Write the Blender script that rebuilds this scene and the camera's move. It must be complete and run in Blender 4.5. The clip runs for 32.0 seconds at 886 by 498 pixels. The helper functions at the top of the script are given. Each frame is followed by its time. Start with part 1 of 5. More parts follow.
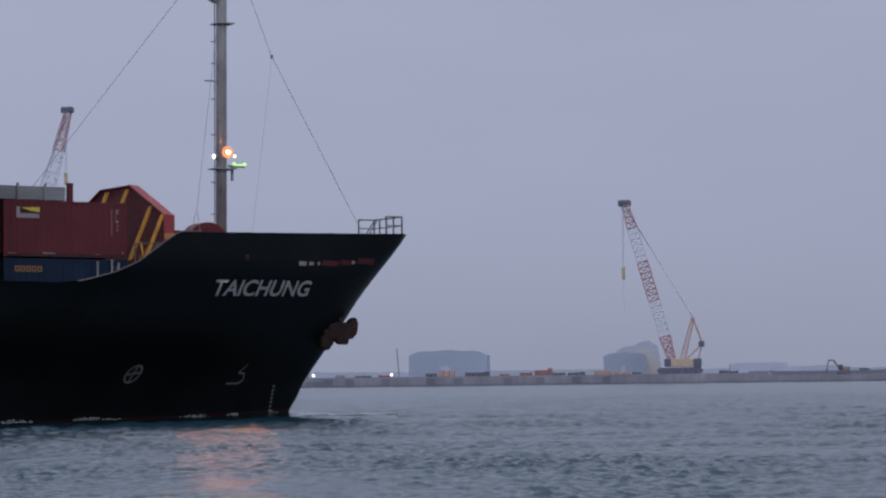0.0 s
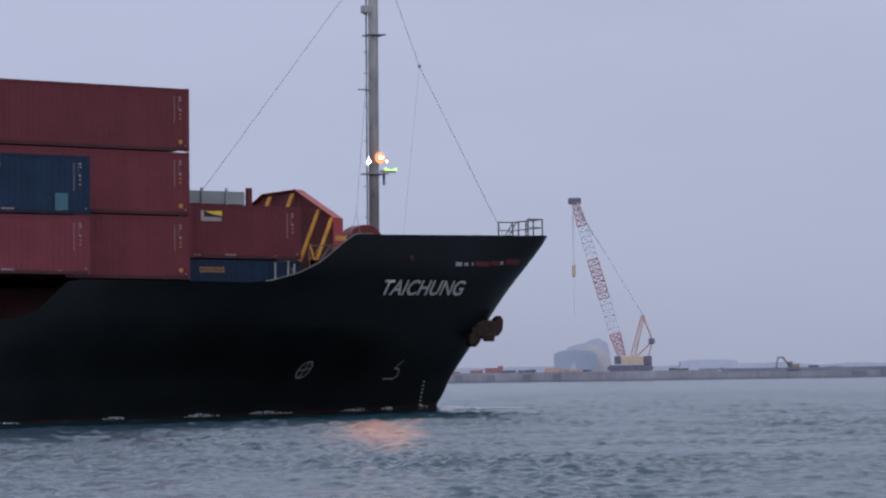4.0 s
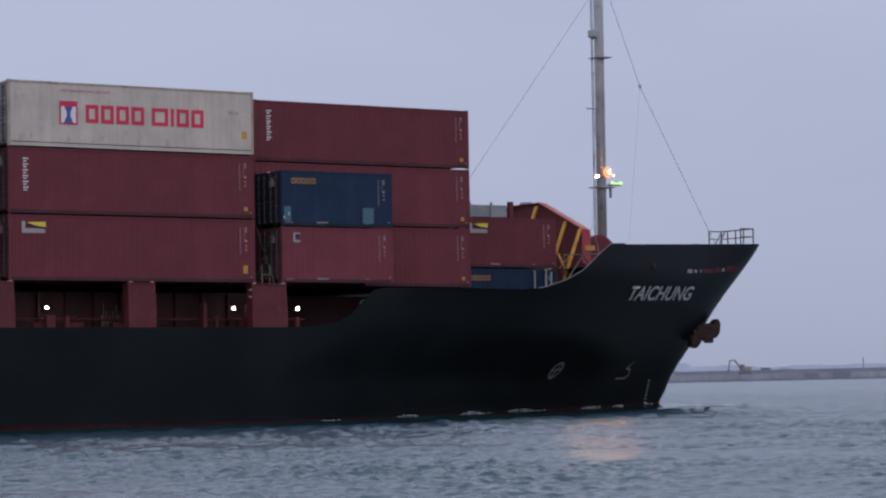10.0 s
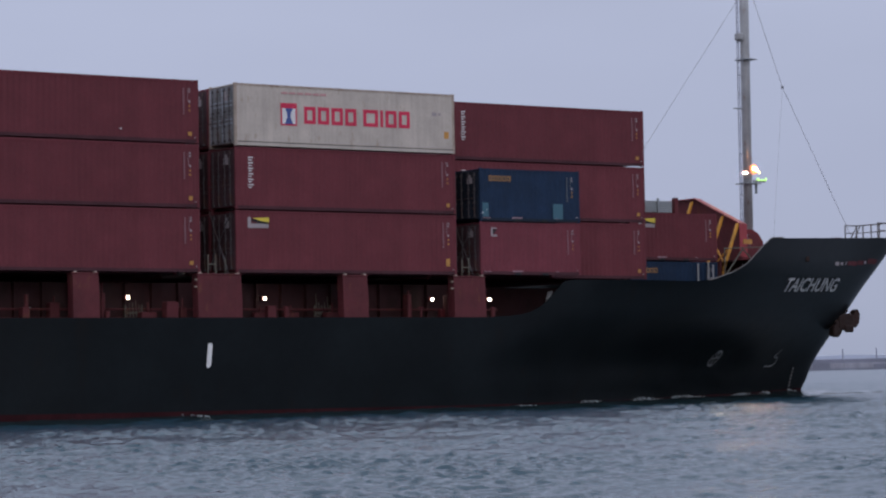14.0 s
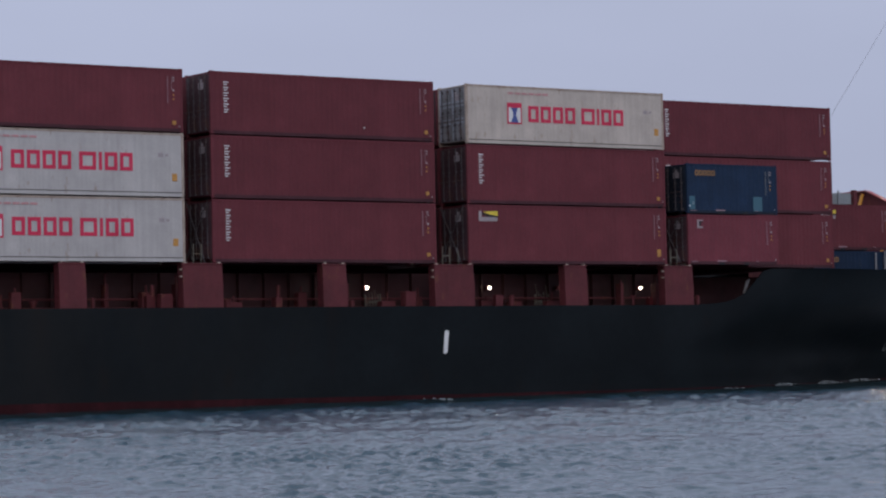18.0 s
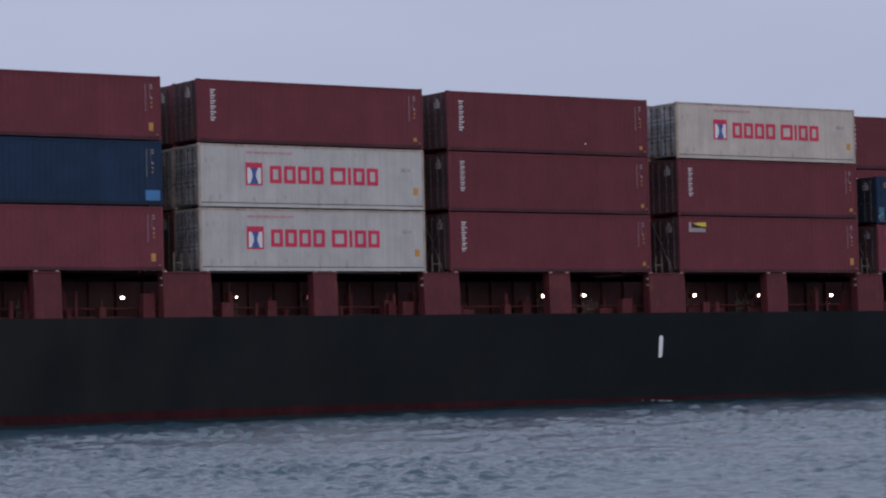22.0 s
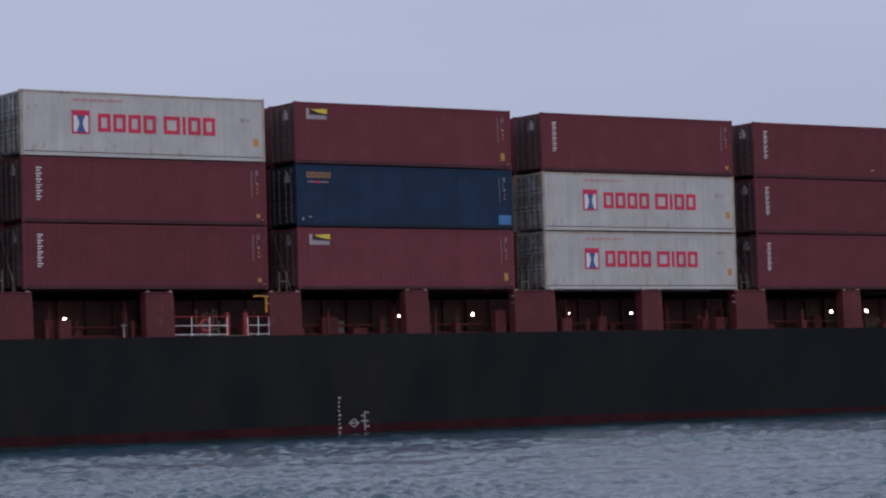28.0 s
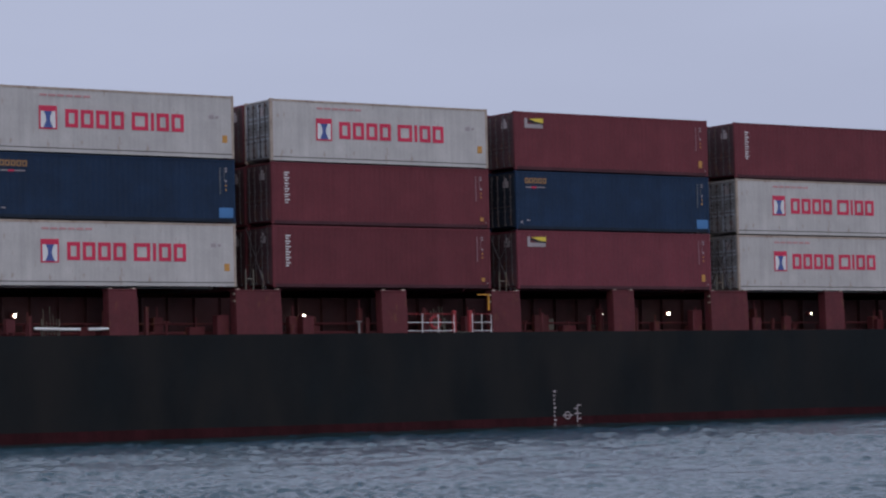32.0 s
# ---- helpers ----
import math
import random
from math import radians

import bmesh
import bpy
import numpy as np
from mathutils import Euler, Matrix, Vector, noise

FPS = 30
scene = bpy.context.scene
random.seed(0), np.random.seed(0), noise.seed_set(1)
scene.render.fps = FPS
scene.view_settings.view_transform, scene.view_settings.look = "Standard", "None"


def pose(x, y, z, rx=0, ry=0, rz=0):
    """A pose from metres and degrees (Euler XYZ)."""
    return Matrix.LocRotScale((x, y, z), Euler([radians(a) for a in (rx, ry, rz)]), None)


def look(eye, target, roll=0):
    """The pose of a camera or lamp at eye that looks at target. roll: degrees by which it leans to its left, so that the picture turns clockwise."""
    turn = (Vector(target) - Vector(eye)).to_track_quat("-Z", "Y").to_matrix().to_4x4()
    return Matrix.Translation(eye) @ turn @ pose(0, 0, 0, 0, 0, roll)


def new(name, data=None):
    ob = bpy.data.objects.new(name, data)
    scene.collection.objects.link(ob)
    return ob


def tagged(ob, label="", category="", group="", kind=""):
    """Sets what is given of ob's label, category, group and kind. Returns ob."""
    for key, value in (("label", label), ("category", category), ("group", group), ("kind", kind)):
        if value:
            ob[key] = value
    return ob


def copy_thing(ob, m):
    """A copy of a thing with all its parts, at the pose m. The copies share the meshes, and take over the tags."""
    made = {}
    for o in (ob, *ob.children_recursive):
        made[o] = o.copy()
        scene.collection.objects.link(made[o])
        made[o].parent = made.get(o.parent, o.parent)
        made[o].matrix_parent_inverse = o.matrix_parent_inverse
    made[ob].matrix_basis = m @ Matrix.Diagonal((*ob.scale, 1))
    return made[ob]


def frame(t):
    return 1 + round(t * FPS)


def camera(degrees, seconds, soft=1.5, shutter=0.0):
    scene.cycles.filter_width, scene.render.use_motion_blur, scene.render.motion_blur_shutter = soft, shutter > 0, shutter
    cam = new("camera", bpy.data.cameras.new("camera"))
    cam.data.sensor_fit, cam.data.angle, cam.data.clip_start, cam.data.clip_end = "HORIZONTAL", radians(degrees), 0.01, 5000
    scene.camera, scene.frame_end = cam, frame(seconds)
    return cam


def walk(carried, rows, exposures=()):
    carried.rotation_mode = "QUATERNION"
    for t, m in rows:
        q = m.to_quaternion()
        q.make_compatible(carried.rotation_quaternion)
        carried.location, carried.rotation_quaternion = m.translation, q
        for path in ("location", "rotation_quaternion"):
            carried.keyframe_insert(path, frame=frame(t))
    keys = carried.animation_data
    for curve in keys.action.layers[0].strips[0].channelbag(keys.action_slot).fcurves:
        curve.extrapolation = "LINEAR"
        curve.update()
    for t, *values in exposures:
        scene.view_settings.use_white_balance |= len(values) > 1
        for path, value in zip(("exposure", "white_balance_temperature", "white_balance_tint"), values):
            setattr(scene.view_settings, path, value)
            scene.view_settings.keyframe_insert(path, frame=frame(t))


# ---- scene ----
cam = camera(19.0, 32.0, soft=2.25)
EYE = 1.76          # the lens above the water
SIDE = 105.51       # the ship's side, straight out from the quay
TRIM = 0.350        # degrees by which the ship lies down by the head
# seconds, heading to the right, tilt up, roll
ROWS = [
    (0.0, 31.450, 2.843, -0.720),
    (0.5, 31.279, 2.911, -0.639),
    (1.0, 31.461, 2.948, -0.705),
    (1.5, 31.809, 2.907, -0.689),
    (2.0, 31.940, 2.720, -0.682),
    (2.5, 32.087, 2.722, -0.753),
    (3.0, 32.264, 2.739, -0.712),
    (3.5, 32.403, 2.764, -0.739),
    (5.5, 32.857, 2.807, -1.158),
    (6.0, 32.973, 2.791, -1.138),
    (6.5, 33.064, 2.791, -1.127),
    (7.0, 33.149, 2.807, -1.136),
    (7.5, 33.217, 2.816, -1.210),
    (8.0, 33.279, 2.829, -1.217),
    (8.5, 33.364, 2.828, -1.208),
    (9.0, 33.444, 2.837, -1.215),
    (9.5, 33.503, 2.844, -1.234),
    (10.0, 33.569, 2.875, -1.247),
    (10.5, 33.656, 2.904, -1.257),
    (11.0, 33.738, 2.914, -1.260),
    (11.5, 33.803, 2.917, -1.203),
    (12.0, 33.844, 2.890, -1.211),
    (12.5, 33.872, 2.845, -1.300),
    (13.0, 33.925, 2.789, -1.317),
    (13.5, 33.965, 2.728, -1.261),
    (14.0, 33.997, 2.684, -1.279),
    (14.5, 33.990, 2.633, -1.370),
    (16.5, 33.896, 2.588, -1.426),
    (17.0, 33.867, 2.533, -1.382),
    (17.5, 33.839, 2.499, -1.425),
    (18.0, 33.791, 2.480, -1.548),
    (18.5, 33.745, 2.498, -1.651),
    (19.0, 33.678, 2.540, -1.703),
    (19.5, 33.643, 2.556, -1.733),
    (20.0, 33.602, 2.572, -1.696),
    (20.5, 33.594, 2.623, -1.760),
    (21.0, 33.594, 2.670, -1.815),
    (21.5, 33.612, 2.696, -1.697),
    (22.0, 33.603, 2.697, -1.712),
    (22.5, 33.598, 2.732, -1.775),
    (23.0, 33.574, 2.760, -1.727),
    (23.5, 33.565, 2.792, -1.745),
    (24.0, 33.569, 2.831, -1.755),
    (24.5, 33.572, 2.873, -1.751),
    (25.0, 33.557, 2.924, -1.801),
    (25.5, 33.581, 2.960, -1.803),
    (27.5, 33.574, 3.073, -1.865),
    (28.0, 33.556, 3.133, -1.923),
    (28.5, 33.573, 3.222, -1.881),
    (29.0, 33.628, 3.234, -1.592),
    (29.5, 33.678, 3.205, -1.368),
    (30.0, 33.694, 3.170, -1.557),
    (30.5, 33.708, 3.155, -1.536),
    (31.0, 33.701, 3.154, -1.605),
    (31.5, 33.731, 3.154, -1.594),
    (32.0, 33.785, 3.137, -1.585),
]
# seconds, metres the ship has run
RUN = [(0, 0.589), (2, 6.497), (4, 12.461), (6, 18.473), (8, 24.523), (10, 30.607), (12, 36.720), (14, 42.859), (16, 49.024), (18, 55.215), (20, 61.436), (22, 67.691), (24, 73.985), (26, 80.328), (28, 86.727), (30, 93.196), (32, 99.746)]
EXPO = [(0.0, -0.21), (1.0, 0.14), (2.0, 0.15), (3.0, 0.14), (6.0, 0.13), (9.0, 0.12), (13.0, 0.10), (32.0, 0.07)]
walk(cam, [(t, pose(0, 0, EYE, 90 + tilt, 0, -yaw) @ pose(0, 0, 0, 0, 0, roll)) for t, yaw, tilt, roll in ROWS], EXPO)

# ---- world and light: a dull overcast dusk ----
world = bpy.data.worlds.new("dusk")
scene.world = world
world.use_nodes = True
wn, wl = world.node_tree.nodes, world.node_tree.links
wn.clear()
sky = wn.new("ShaderNodeTexSky")
sky.sky_type, sky.sun_disc, sky.sun_elevation, sky.sun_rotation = "NISHITA", False, radians(8), radians(200)
w_geo = wn.new("ShaderNodeTexCoord")
w_sep = wn.new("ShaderNodeSeparateXYZ")
wl.new(w_geo.outputs["Generated"], w_sep.inputs[0])
w_ramp = wn.new("ShaderNodeValToRGB")
els = w_ramp.color_ramp.elements
els[0].position, els[0].color = 0.0, (0.325, 0.362, 0.495, 1)
els[1].position, els[1].color = 1.0, (0.88, 0.96, 1.16, 1)
for pos_, col_ in ((0.07, (0.372, 0.408, 0.565, 1)), (0.165, (0.425, 0.463, 0.625, 1)), (0.28, (0.60, 0.655, 0.86, 1)), (0.5, (0.78, 0.85, 1.06, 1))):
    e_ = els.new(pos_)
    e_.color = col_
wl.new(w_sep.outputs["Z"], w_ramp.inputs[0])
w_noise = wn.new("ShaderNodeTexNoise")
w_noise.inputs["Scale"].default_value, w_noise.inputs["Detail"].default_value = 2.2, 4
w_map = wn.new("ShaderNodeMapping")
w_map.inputs["Scale"].default_value = (1, 1, 4)
wl.new(w_geo.outputs["Generated"], w_map.inputs[0])
wl.new(w_map.outputs[0], w_noise.inputs["Vector"])
w_rng = wn.new("ShaderNodeMapRange")
w_rng.inputs["From Min"].default_value, w_rng.inputs["From Max"].default_value = 0.3, 0.7
w_rng.inputs["To Min"].default_value, w_rng.inputs["To Max"].default_value = 0.93, 1.06
wl.new(w_noise.outputs[0], w_rng.inputs[0])
w_cloud = wn.new("ShaderNodeVectorMath")
w_cloud.operation = "SCALE"
wl.new(w_ramp.outputs[0], w_cloud.inputs[0])
wl.new(w_rng.outputs[0], w_cloud.inputs["Scale"])
bg_cloud, bg_sky, w_add, w_out = wn.new("ShaderNodeBackground"), wn.new("ShaderNodeBackground"), wn.new("ShaderNodeAddShader"), wn.new("ShaderNodeOutputWorld")
wl.new(w_cloud.outputs[0], bg_cloud.inputs[0])
wl.new(sky.outputs[0], bg_sky.inputs[0])
bg_cloud.inputs[1].default_value, bg_sky.inputs[1].default_value = 1.0, 0.004
wl.new(bg_cloud.outputs[0], w_add.inputs[0])
wl.new(bg_sky.outputs[0], w_add.inputs[1])
wl.new(w_add.outputs[0], w_out.inputs[0])
sun = new("sun", bpy.data.lights.new("sun", "SUN"))
sun.data.energy, sun.data.angle, sun.data.color = 0.5, radians(40), (1.0, 0.95, 0.93)
sun.matrix_world = look((-60, -120, 90), (30, 105, 5))


# ---- materials ----
def mat(name, col, rough=0.6, metal=0.0, var=0.18, scale=2.5, streak=0.0, rust=0.0, rust_col=(0.13, 0.05, 0.025), bump=0.15, rnd=0.0, fine=40.0, emit=0.0, spec=0.3, rvar=0.1):
    """Painted or bare surface: two scales of tone, vertical streaks, rust patches, fine relief."""
    m = bpy.data.materials.new(name)
    m.use_nodes = True
    n, l = m.node_tree.nodes, m.node_tree.links
    b = n["Principled BSDF"]
    tc = n.new("ShaderNodeTexCoord")
    def noise_tex(sc, detail, mapping=None):
        t = n.new("ShaderNodeTexNoise")
        t.inputs["Scale"].default_value, t.inputs["Detail"].default_value = sc, detail
        if mapping:
            mp = n.new("ShaderNodeMapping")
            mp.inputs["Scale"].default_value = mapping
            l.new(tc.outputs["Object"], mp.inputs[0])
            l.new(mp.outputs[0], t.inputs["Vector"])
        else:
            l.new(tc.outputs["Object"], t.inputs["Vector"])
        return t.outputs[0]
    def rng(sock, a, b_, c, d):
        r = n.new("ShaderNodeMapRange")
        for k, v in zip(("From Min", "From Max", "To Min", "To Max"), (a, b_, c, d)):
            r.inputs[k].default_value = v
        l.new(sock, r.inputs[0])
        return r.outputs[0]
    def times_col(csock, vsock):
        v = n.new("ShaderNodeVectorMath")
        v.operation = "SCALE"
        l.new(csock, v.inputs[0])
        l.new(vsock, v.inputs["Scale"])
        return v.outputs[0]
    rgb = n.new("ShaderNodeRGB")
    rgb.outputs[0].default_value = (*col, 1)
    c = rgb.outputs[0]
    c = times_col(c, rng(noise_tex(scale * 0.35, 5), 0.3, 0.7, 1 - var, 1 + var))
    c = times_col(c, rng(noise_tex(fine, 3), 0.25, 0.75, 1 - var * 0.5, 1 + var * 0.5))
    if streak:
        c = times_col(c, rng(noise_tex(scale, 4, (2.2, 2.2, 0.12)), 0.35, 0.7, 1.0, 1 - streak))
    if rnd:
        oi_ = n.new("ShaderNodeObjectInfo")
        c = times_col(c, rng(oi_.outputs["Random"], 0, 1, 1 - rnd, 1 + rnd))
    if rust:
        mx = n.new("ShaderNodeMix")
        mx.data_type = "RGBA"
        l.new(rng(noise_tex(scale * 0.9, 8, (1.3, 1.3, 0.55)), 0.62 - rust * 0.2, 0.75, 0, 0.85), mx.inputs["Factor"])
        l.new(c, mx.inputs["A"])
        mx.inputs["B"].default_value = (*rust_col, 1)
        c = mx.outputs["Result"]
    l.new(c, b.inputs["Base Color"])
    l.new(rng(noise_tex(scale * 2, 4), 0.3, 0.7, max(0.03, rough - rvar), min(1, rough + rvar)), b.inputs["Roughness"])
    b.inputs["Metallic"].default_value = metal
    b.inputs["Specular IOR Level"].default_value = spec
    if bump:
        bp = n.new("ShaderNodeBump")
        bp.inputs["Strength"].default_value, bp.inputs["Distance"].default_value = bump, 0.02
        l.new(noise_tex(fine * 0.4, 4), bp.inputs["Height"])
        l.new(bp.outputs[0], b.inputs["Normal"])
    if emit:
        b.inputs["Emission Color"].default_value, b.inputs["Emission Strength"].default_value = (*col, 1), emit
    return m


MAROON = mat("maroon container paint", (0.121, 0.0275, 0.0355), 0.7, var=0.12, streak=0.05, rust=0.0, rnd=0.10, fine=9, spec=0.2)
PLUM = mat("plum container paint", (0.140, 0.028, 0.040), 0.7, var=0.12, streak=0.05, rust=0.0, rnd=0.08, fine=9)
NAVY = mat("navy container paint", (0.0095, 0.024, 0.055), 0.65, streak=0.10, rust=0.0, rnd=0.1, fine=9, spec=0.2)
WHITE = mat("dull white reefer paint", (0.42, 0.395, 0.385), 0.65, var=0.09, streak=0.12, rust=0.02, rust_col=(0.27, 0.20, 0.15), rnd=0.05, fine=9)
CREAM = mat("yellowed white reefer paint", (0.46, 0.40, 0.355), 0.65, var=0.11, streak=0.12, rust=0.10, rust_col=(0.30, 0.23, 0.17), rnd=0.03, fine=9)
MAROON_DIRT = mat("grimy maroon door paint", (0.066, 0.031, 0.038), 0.8, var=0.35, streak=0.2, rust=0.2, rnd=0.2, fine=6)
NAVY_DIRT = mat("grimy navy door paint", (0.012, 0.018, 0.030), 0.8, var=0.35, streak=0.2, rnd=0.2, fine=6)
REEFER_DIRT = mat("grimy grey reefer door paint", (0.25, 0.25, 0.26), 0.75, var=0.35, streak=0.4, rust=0.15, fine=6)
# Bottom rail paints, made darker to give the shaded line between tiers.
MAROON_RAIL = mat("maroon rail paint darkened for shade", (0.055, 0.018, 0.024), 0.8, var=0.25, fine=9)
NAVY_RAIL = mat("navy rail paint darkened for shade", (0.008, 0.014, 0.026), 0.8, var=0.25, fine=9)
RAIL_SHADOW = mat("dark grey painted rail shadow", (0.07, 0.065, 0.065), 0.8)
FAINT_MARK = mat("faint pinkish lettering", (0.24, 0.155, 0.175), 0.6, var=0.25)
DOOR_GREY = mat("blue-grey door bar paint", (0.28, 0.30, 0.34), 0.6, rust=0.1)
BEIGE = mat("rust-stained beige post paint", (0.34, 0.275, 0.23), 0.65, var=0.2, rust=0.7, rust_col=(0.15, 0.075, 0.05), fine=9)
LOCK = mat("grimy lock rod steel", (0.075, 0.065, 0.07), 0.6, 0.3, rust=0.3)
STEEL = mat("galvanised steel", (0.26, 0.27, 0.28), 0.45, 0.6, rust=0.2)
RED_MARK = mat("crimson marking paint", (0.52, 0.028, 0.075), 0.5, var=0.1)
PALE_RED = mat("faded red marking", (0.45, 0.22, 0.23), 0.6, var=0.1)
BLUE_MARK = mat("bright blue marking", (0.06, 0.09, 0.26), 0.5, var=0.1)
SKY_MARK = mat("light blue decal", (0.06, 0.17, 0.36), 0.5, var=0.1)
TEAL_MARK = mat("faded teal patch", (0.05, 0.12, 0.16), 0.6, var=0.1)
WHITE_MARK = mat("white marking paint", (0.62, 0.62, 0.62), 0.5, var=0.08)
DULL_MARK = mat("dulled white hull marking", (0.20, 0.205, 0.21), 0.6, var=0.3, fine=6)
HULL_MARK = mat("weathered white hull marking", (0.42, 0.42, 0.42), 0.6, var=0.2, fine=6)
GREY_MARK = mat("worn pale marking", (0.30, 0.26, 0.27), 0.6, var=0.15)
DIM_MARK = mat("dim worn marking", (0.15, 0.15, 0.15), 0.6, var=0.2)
AMBER_MARK = mat("amber warning label", (0.42, 0.21, 0.055), 0.5, var=0.2, fine=14)
AMBER_WORD = mat("faded amber brand paint", (0.27, 0.145, 0.06), 0.5, var=0.2, fine=14)
# Coaming red, darkened to stand for the shade under the stacks.
SHADED_COAMING = mat("red coaming paint darkened for shade", (0.044, 0.0145, 0.016), 0.65, var=0.35, scale=1.2, rust=0.25, rust_col=(0.020, 0.010, 0.008))
YELLOW_MARK = mat("yellow decal", (0.62, 0.48, 0.06), 0.5, var=0.1)
BLACK_MARK = mat("black decal", (0.012, 0.012, 0.014), 0.5)
HULL = mat("black hull paint", (0.0066, 0.0088, 0.0104), 0.33, var=0.25, scale=0.8, streak=0.05, rust=0.1, rust_col=(0.0085, 0.0075, 0.0072), bump=0.0, fine=3, spec=0.09, rvar=0.02)
hn, hl = HULL.node_tree.nodes, HULL.node_tree.links      # quay scuffs along the parallel body, aft
h_base = hn["Principled BSDF"].inputs["Base Color"]
h_src = h_base.links[0].from_socket
h_tc, h_sep, h_noise, h_mul, h_mix = hn.new("ShaderNodeTexCoord"), hn.new("ShaderNodeSeparateXYZ"), hn.new("ShaderNodeTexNoise"), hn.new("ShaderNodeMath"), hn.new("ShaderNodeMix")
h_r1, h_r2 = hn.new("ShaderNodeMapRange"), hn.new("ShaderNodeMapRange")
hl.new(h_tc.outputs["Object"], h_sep.inputs[0])
h_map = hn.new("ShaderNodeMapping")
h_map.inputs["Scale"].default_value = (1, 1, 0.4)
hl.new(h_tc.outputs["Object"], h_map.inputs[0])
hl.new(h_map.outputs[0], h_noise.inputs["Vector"])
h_noise.inputs["Scale"].default_value, h_noise.inputs["Detail"].default_value = 0.45, 7
for r_, v_ in ((h_r1, (12, -16, 0, 1)), (h_r2, (0.36, 0.66, 0.15, 1))):
    for k_, x_ in zip(("From Min", "From Max", "To Min", "To Max"), v_):
        r_.inputs[k_].default_value = x_
hl.new(h_sep.outputs["X"], h_r1.inputs[0])
hl.new(h_noise.outputs[0], h_r2.inputs[0])
h_mul.operation = "MULTIPLY"
hl.new(h_r1.outputs[0], h_mul.inputs[0])
hl.new(h_r2.outputs[0], h_mul.inputs[1])
h_mix.data_type = "RGBA"
hl.new(h_mul.outputs[0], h_mix.inputs["Factor"])
hl.new(h_src, h_mix.inputs["A"])
h_mix.inputs["B"].default_value = (0.0150, 0.0143, 0.0140, 1)
hl.new(h_mix.outputs["Result"], h_base)
BOOT = mat("red boot-top paint", (0.032, 0.0072, 0.0095), 0.75, var=0.3, scale=1.2, streak=0.3, fine=6, spec=0.08)
DECK_RED = mat("red deck steel paint", (0.095, 0.018, 0.023), 0.65, rust=0.15, streak=0.1, fine=12)
DARK_RED = mat("dark red deck paint", (0.092, 0.020, 0.024), 0.7, rust=0.3, fine=12)
WINCH_RED = mat("bright red winch paint", (0.125, 0.017, 0.022), 0.6, rust=0.1, fine=12)
CAP_RED = mat("faded red cap paint", (0.27, 0.045, 0.055), 0.6, rust=0.1, fine=12)
YELLOW = mat("yellow strut paint", (0.55, 0.26, 0.04), 0.5, rust=0.2, fine=12)
PALE_YELLOW = mat("worn buff paint", (0.115, 0.105, 0.085), 0.6, rust=0.3)
BULWARK_CAP = mat("worn grey-brown cap paint", (0.10, 0.09, 0.088), 0.6, var=0.3, rust=0.3)
MAST = mat("grey mast paint", (0.30, 0.30, 0.31), 0.5, rust=0.15, streak=0.15, fine=12)
WIRE = mat("grey wire rope", (0.26, 0.26, 0.29), 0.6, 0.1)
ANCHOR_DARK = mat("rust-stained black paint", (0.009, 0.007, 0.007), 0.7, var=0.4, rust=0.3, rust_col=(0.022, 0.012, 0.010))
RUST = mat("rusty iron", (0.024, 0.011, 0.009), 0.8, var=0.4, rust=0.4, rust_col=(0.026, 0.013, 0.011), bump=0.5)
GREY_LOAD = mat("pale grey boards", (0.22, 0.235, 0.245), 0.6, var=0.15, fine=12)
RAIL_WHITE = mat("white rail paint", (0.66, 0.66, 0.66), 0.5, var=0.08)
ORANGE = mat("orange-red lifebuoy", (0.27, 0.032, 0.038), 0.5, var=0.08)
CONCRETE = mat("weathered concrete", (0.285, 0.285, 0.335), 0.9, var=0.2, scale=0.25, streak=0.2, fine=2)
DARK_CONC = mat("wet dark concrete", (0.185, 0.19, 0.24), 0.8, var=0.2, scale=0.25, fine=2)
# Sheds, far land and cranes: distance haze is mixed into their base colours.
SHED = mat("blue-grey cladding paled by haze", (0.33, 0.385, 0.49), 0.7, var=0.08, scale=0.1, fine=1)
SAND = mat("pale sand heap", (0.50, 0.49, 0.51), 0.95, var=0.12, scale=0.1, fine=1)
HILL = mat("far land paled blue-grey by haze", (0.45, 0.485, 0.60), 0.9, var=0.1, scale=0.05, fine=0.5)
CR_RED = mat("red crane paint paled by haze", (0.50, 0.33, 0.37), 0.6, var=0.1)
CR_WHITE = mat("off-white crane paint paled by haze", (0.53, 0.55, 0.64), 0.6, var=0.05)
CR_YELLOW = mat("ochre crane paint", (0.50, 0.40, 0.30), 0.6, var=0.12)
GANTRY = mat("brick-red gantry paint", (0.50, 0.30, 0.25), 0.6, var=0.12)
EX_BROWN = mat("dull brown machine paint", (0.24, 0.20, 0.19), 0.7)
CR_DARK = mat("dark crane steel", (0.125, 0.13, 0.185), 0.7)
CLUTTER_ORANGE = mat("orange tarpaulin", (0.42, 0.28, 0.25), 0.8)
CLUTTER_RED = mat("faded red steel", (0.27, 0.14, 0.15), 0.8)
CLUTTER_DARK = mat("dark stacked steel", (0.12, 0.13, 0.155), 0.8)
GLOW_WARM = mat("warm sodium lamp glass", (1.0, 0.32, 0.12), 0.3, var=0, bump=0, emit=19000.0)
# Glow of the orange lens, and of the ring added as its bloom.
GLOW_RIM = mat("orange lamp lens and bloom glow", (1.0, 0.34, 0.14), 0.4, var=0, bump=0, emit=1.0)
GLOW_FLOOD = mat("pale floodlight bulb", (1.0, 0.85, 0.48), 0.3, var=0, bump=0, emit=17000.0)
GLOW_PALE = mat("pale floodlight glass", (1.0, 0.90, 0.50), 0.3, var=0, bump=0, emit=2.2)
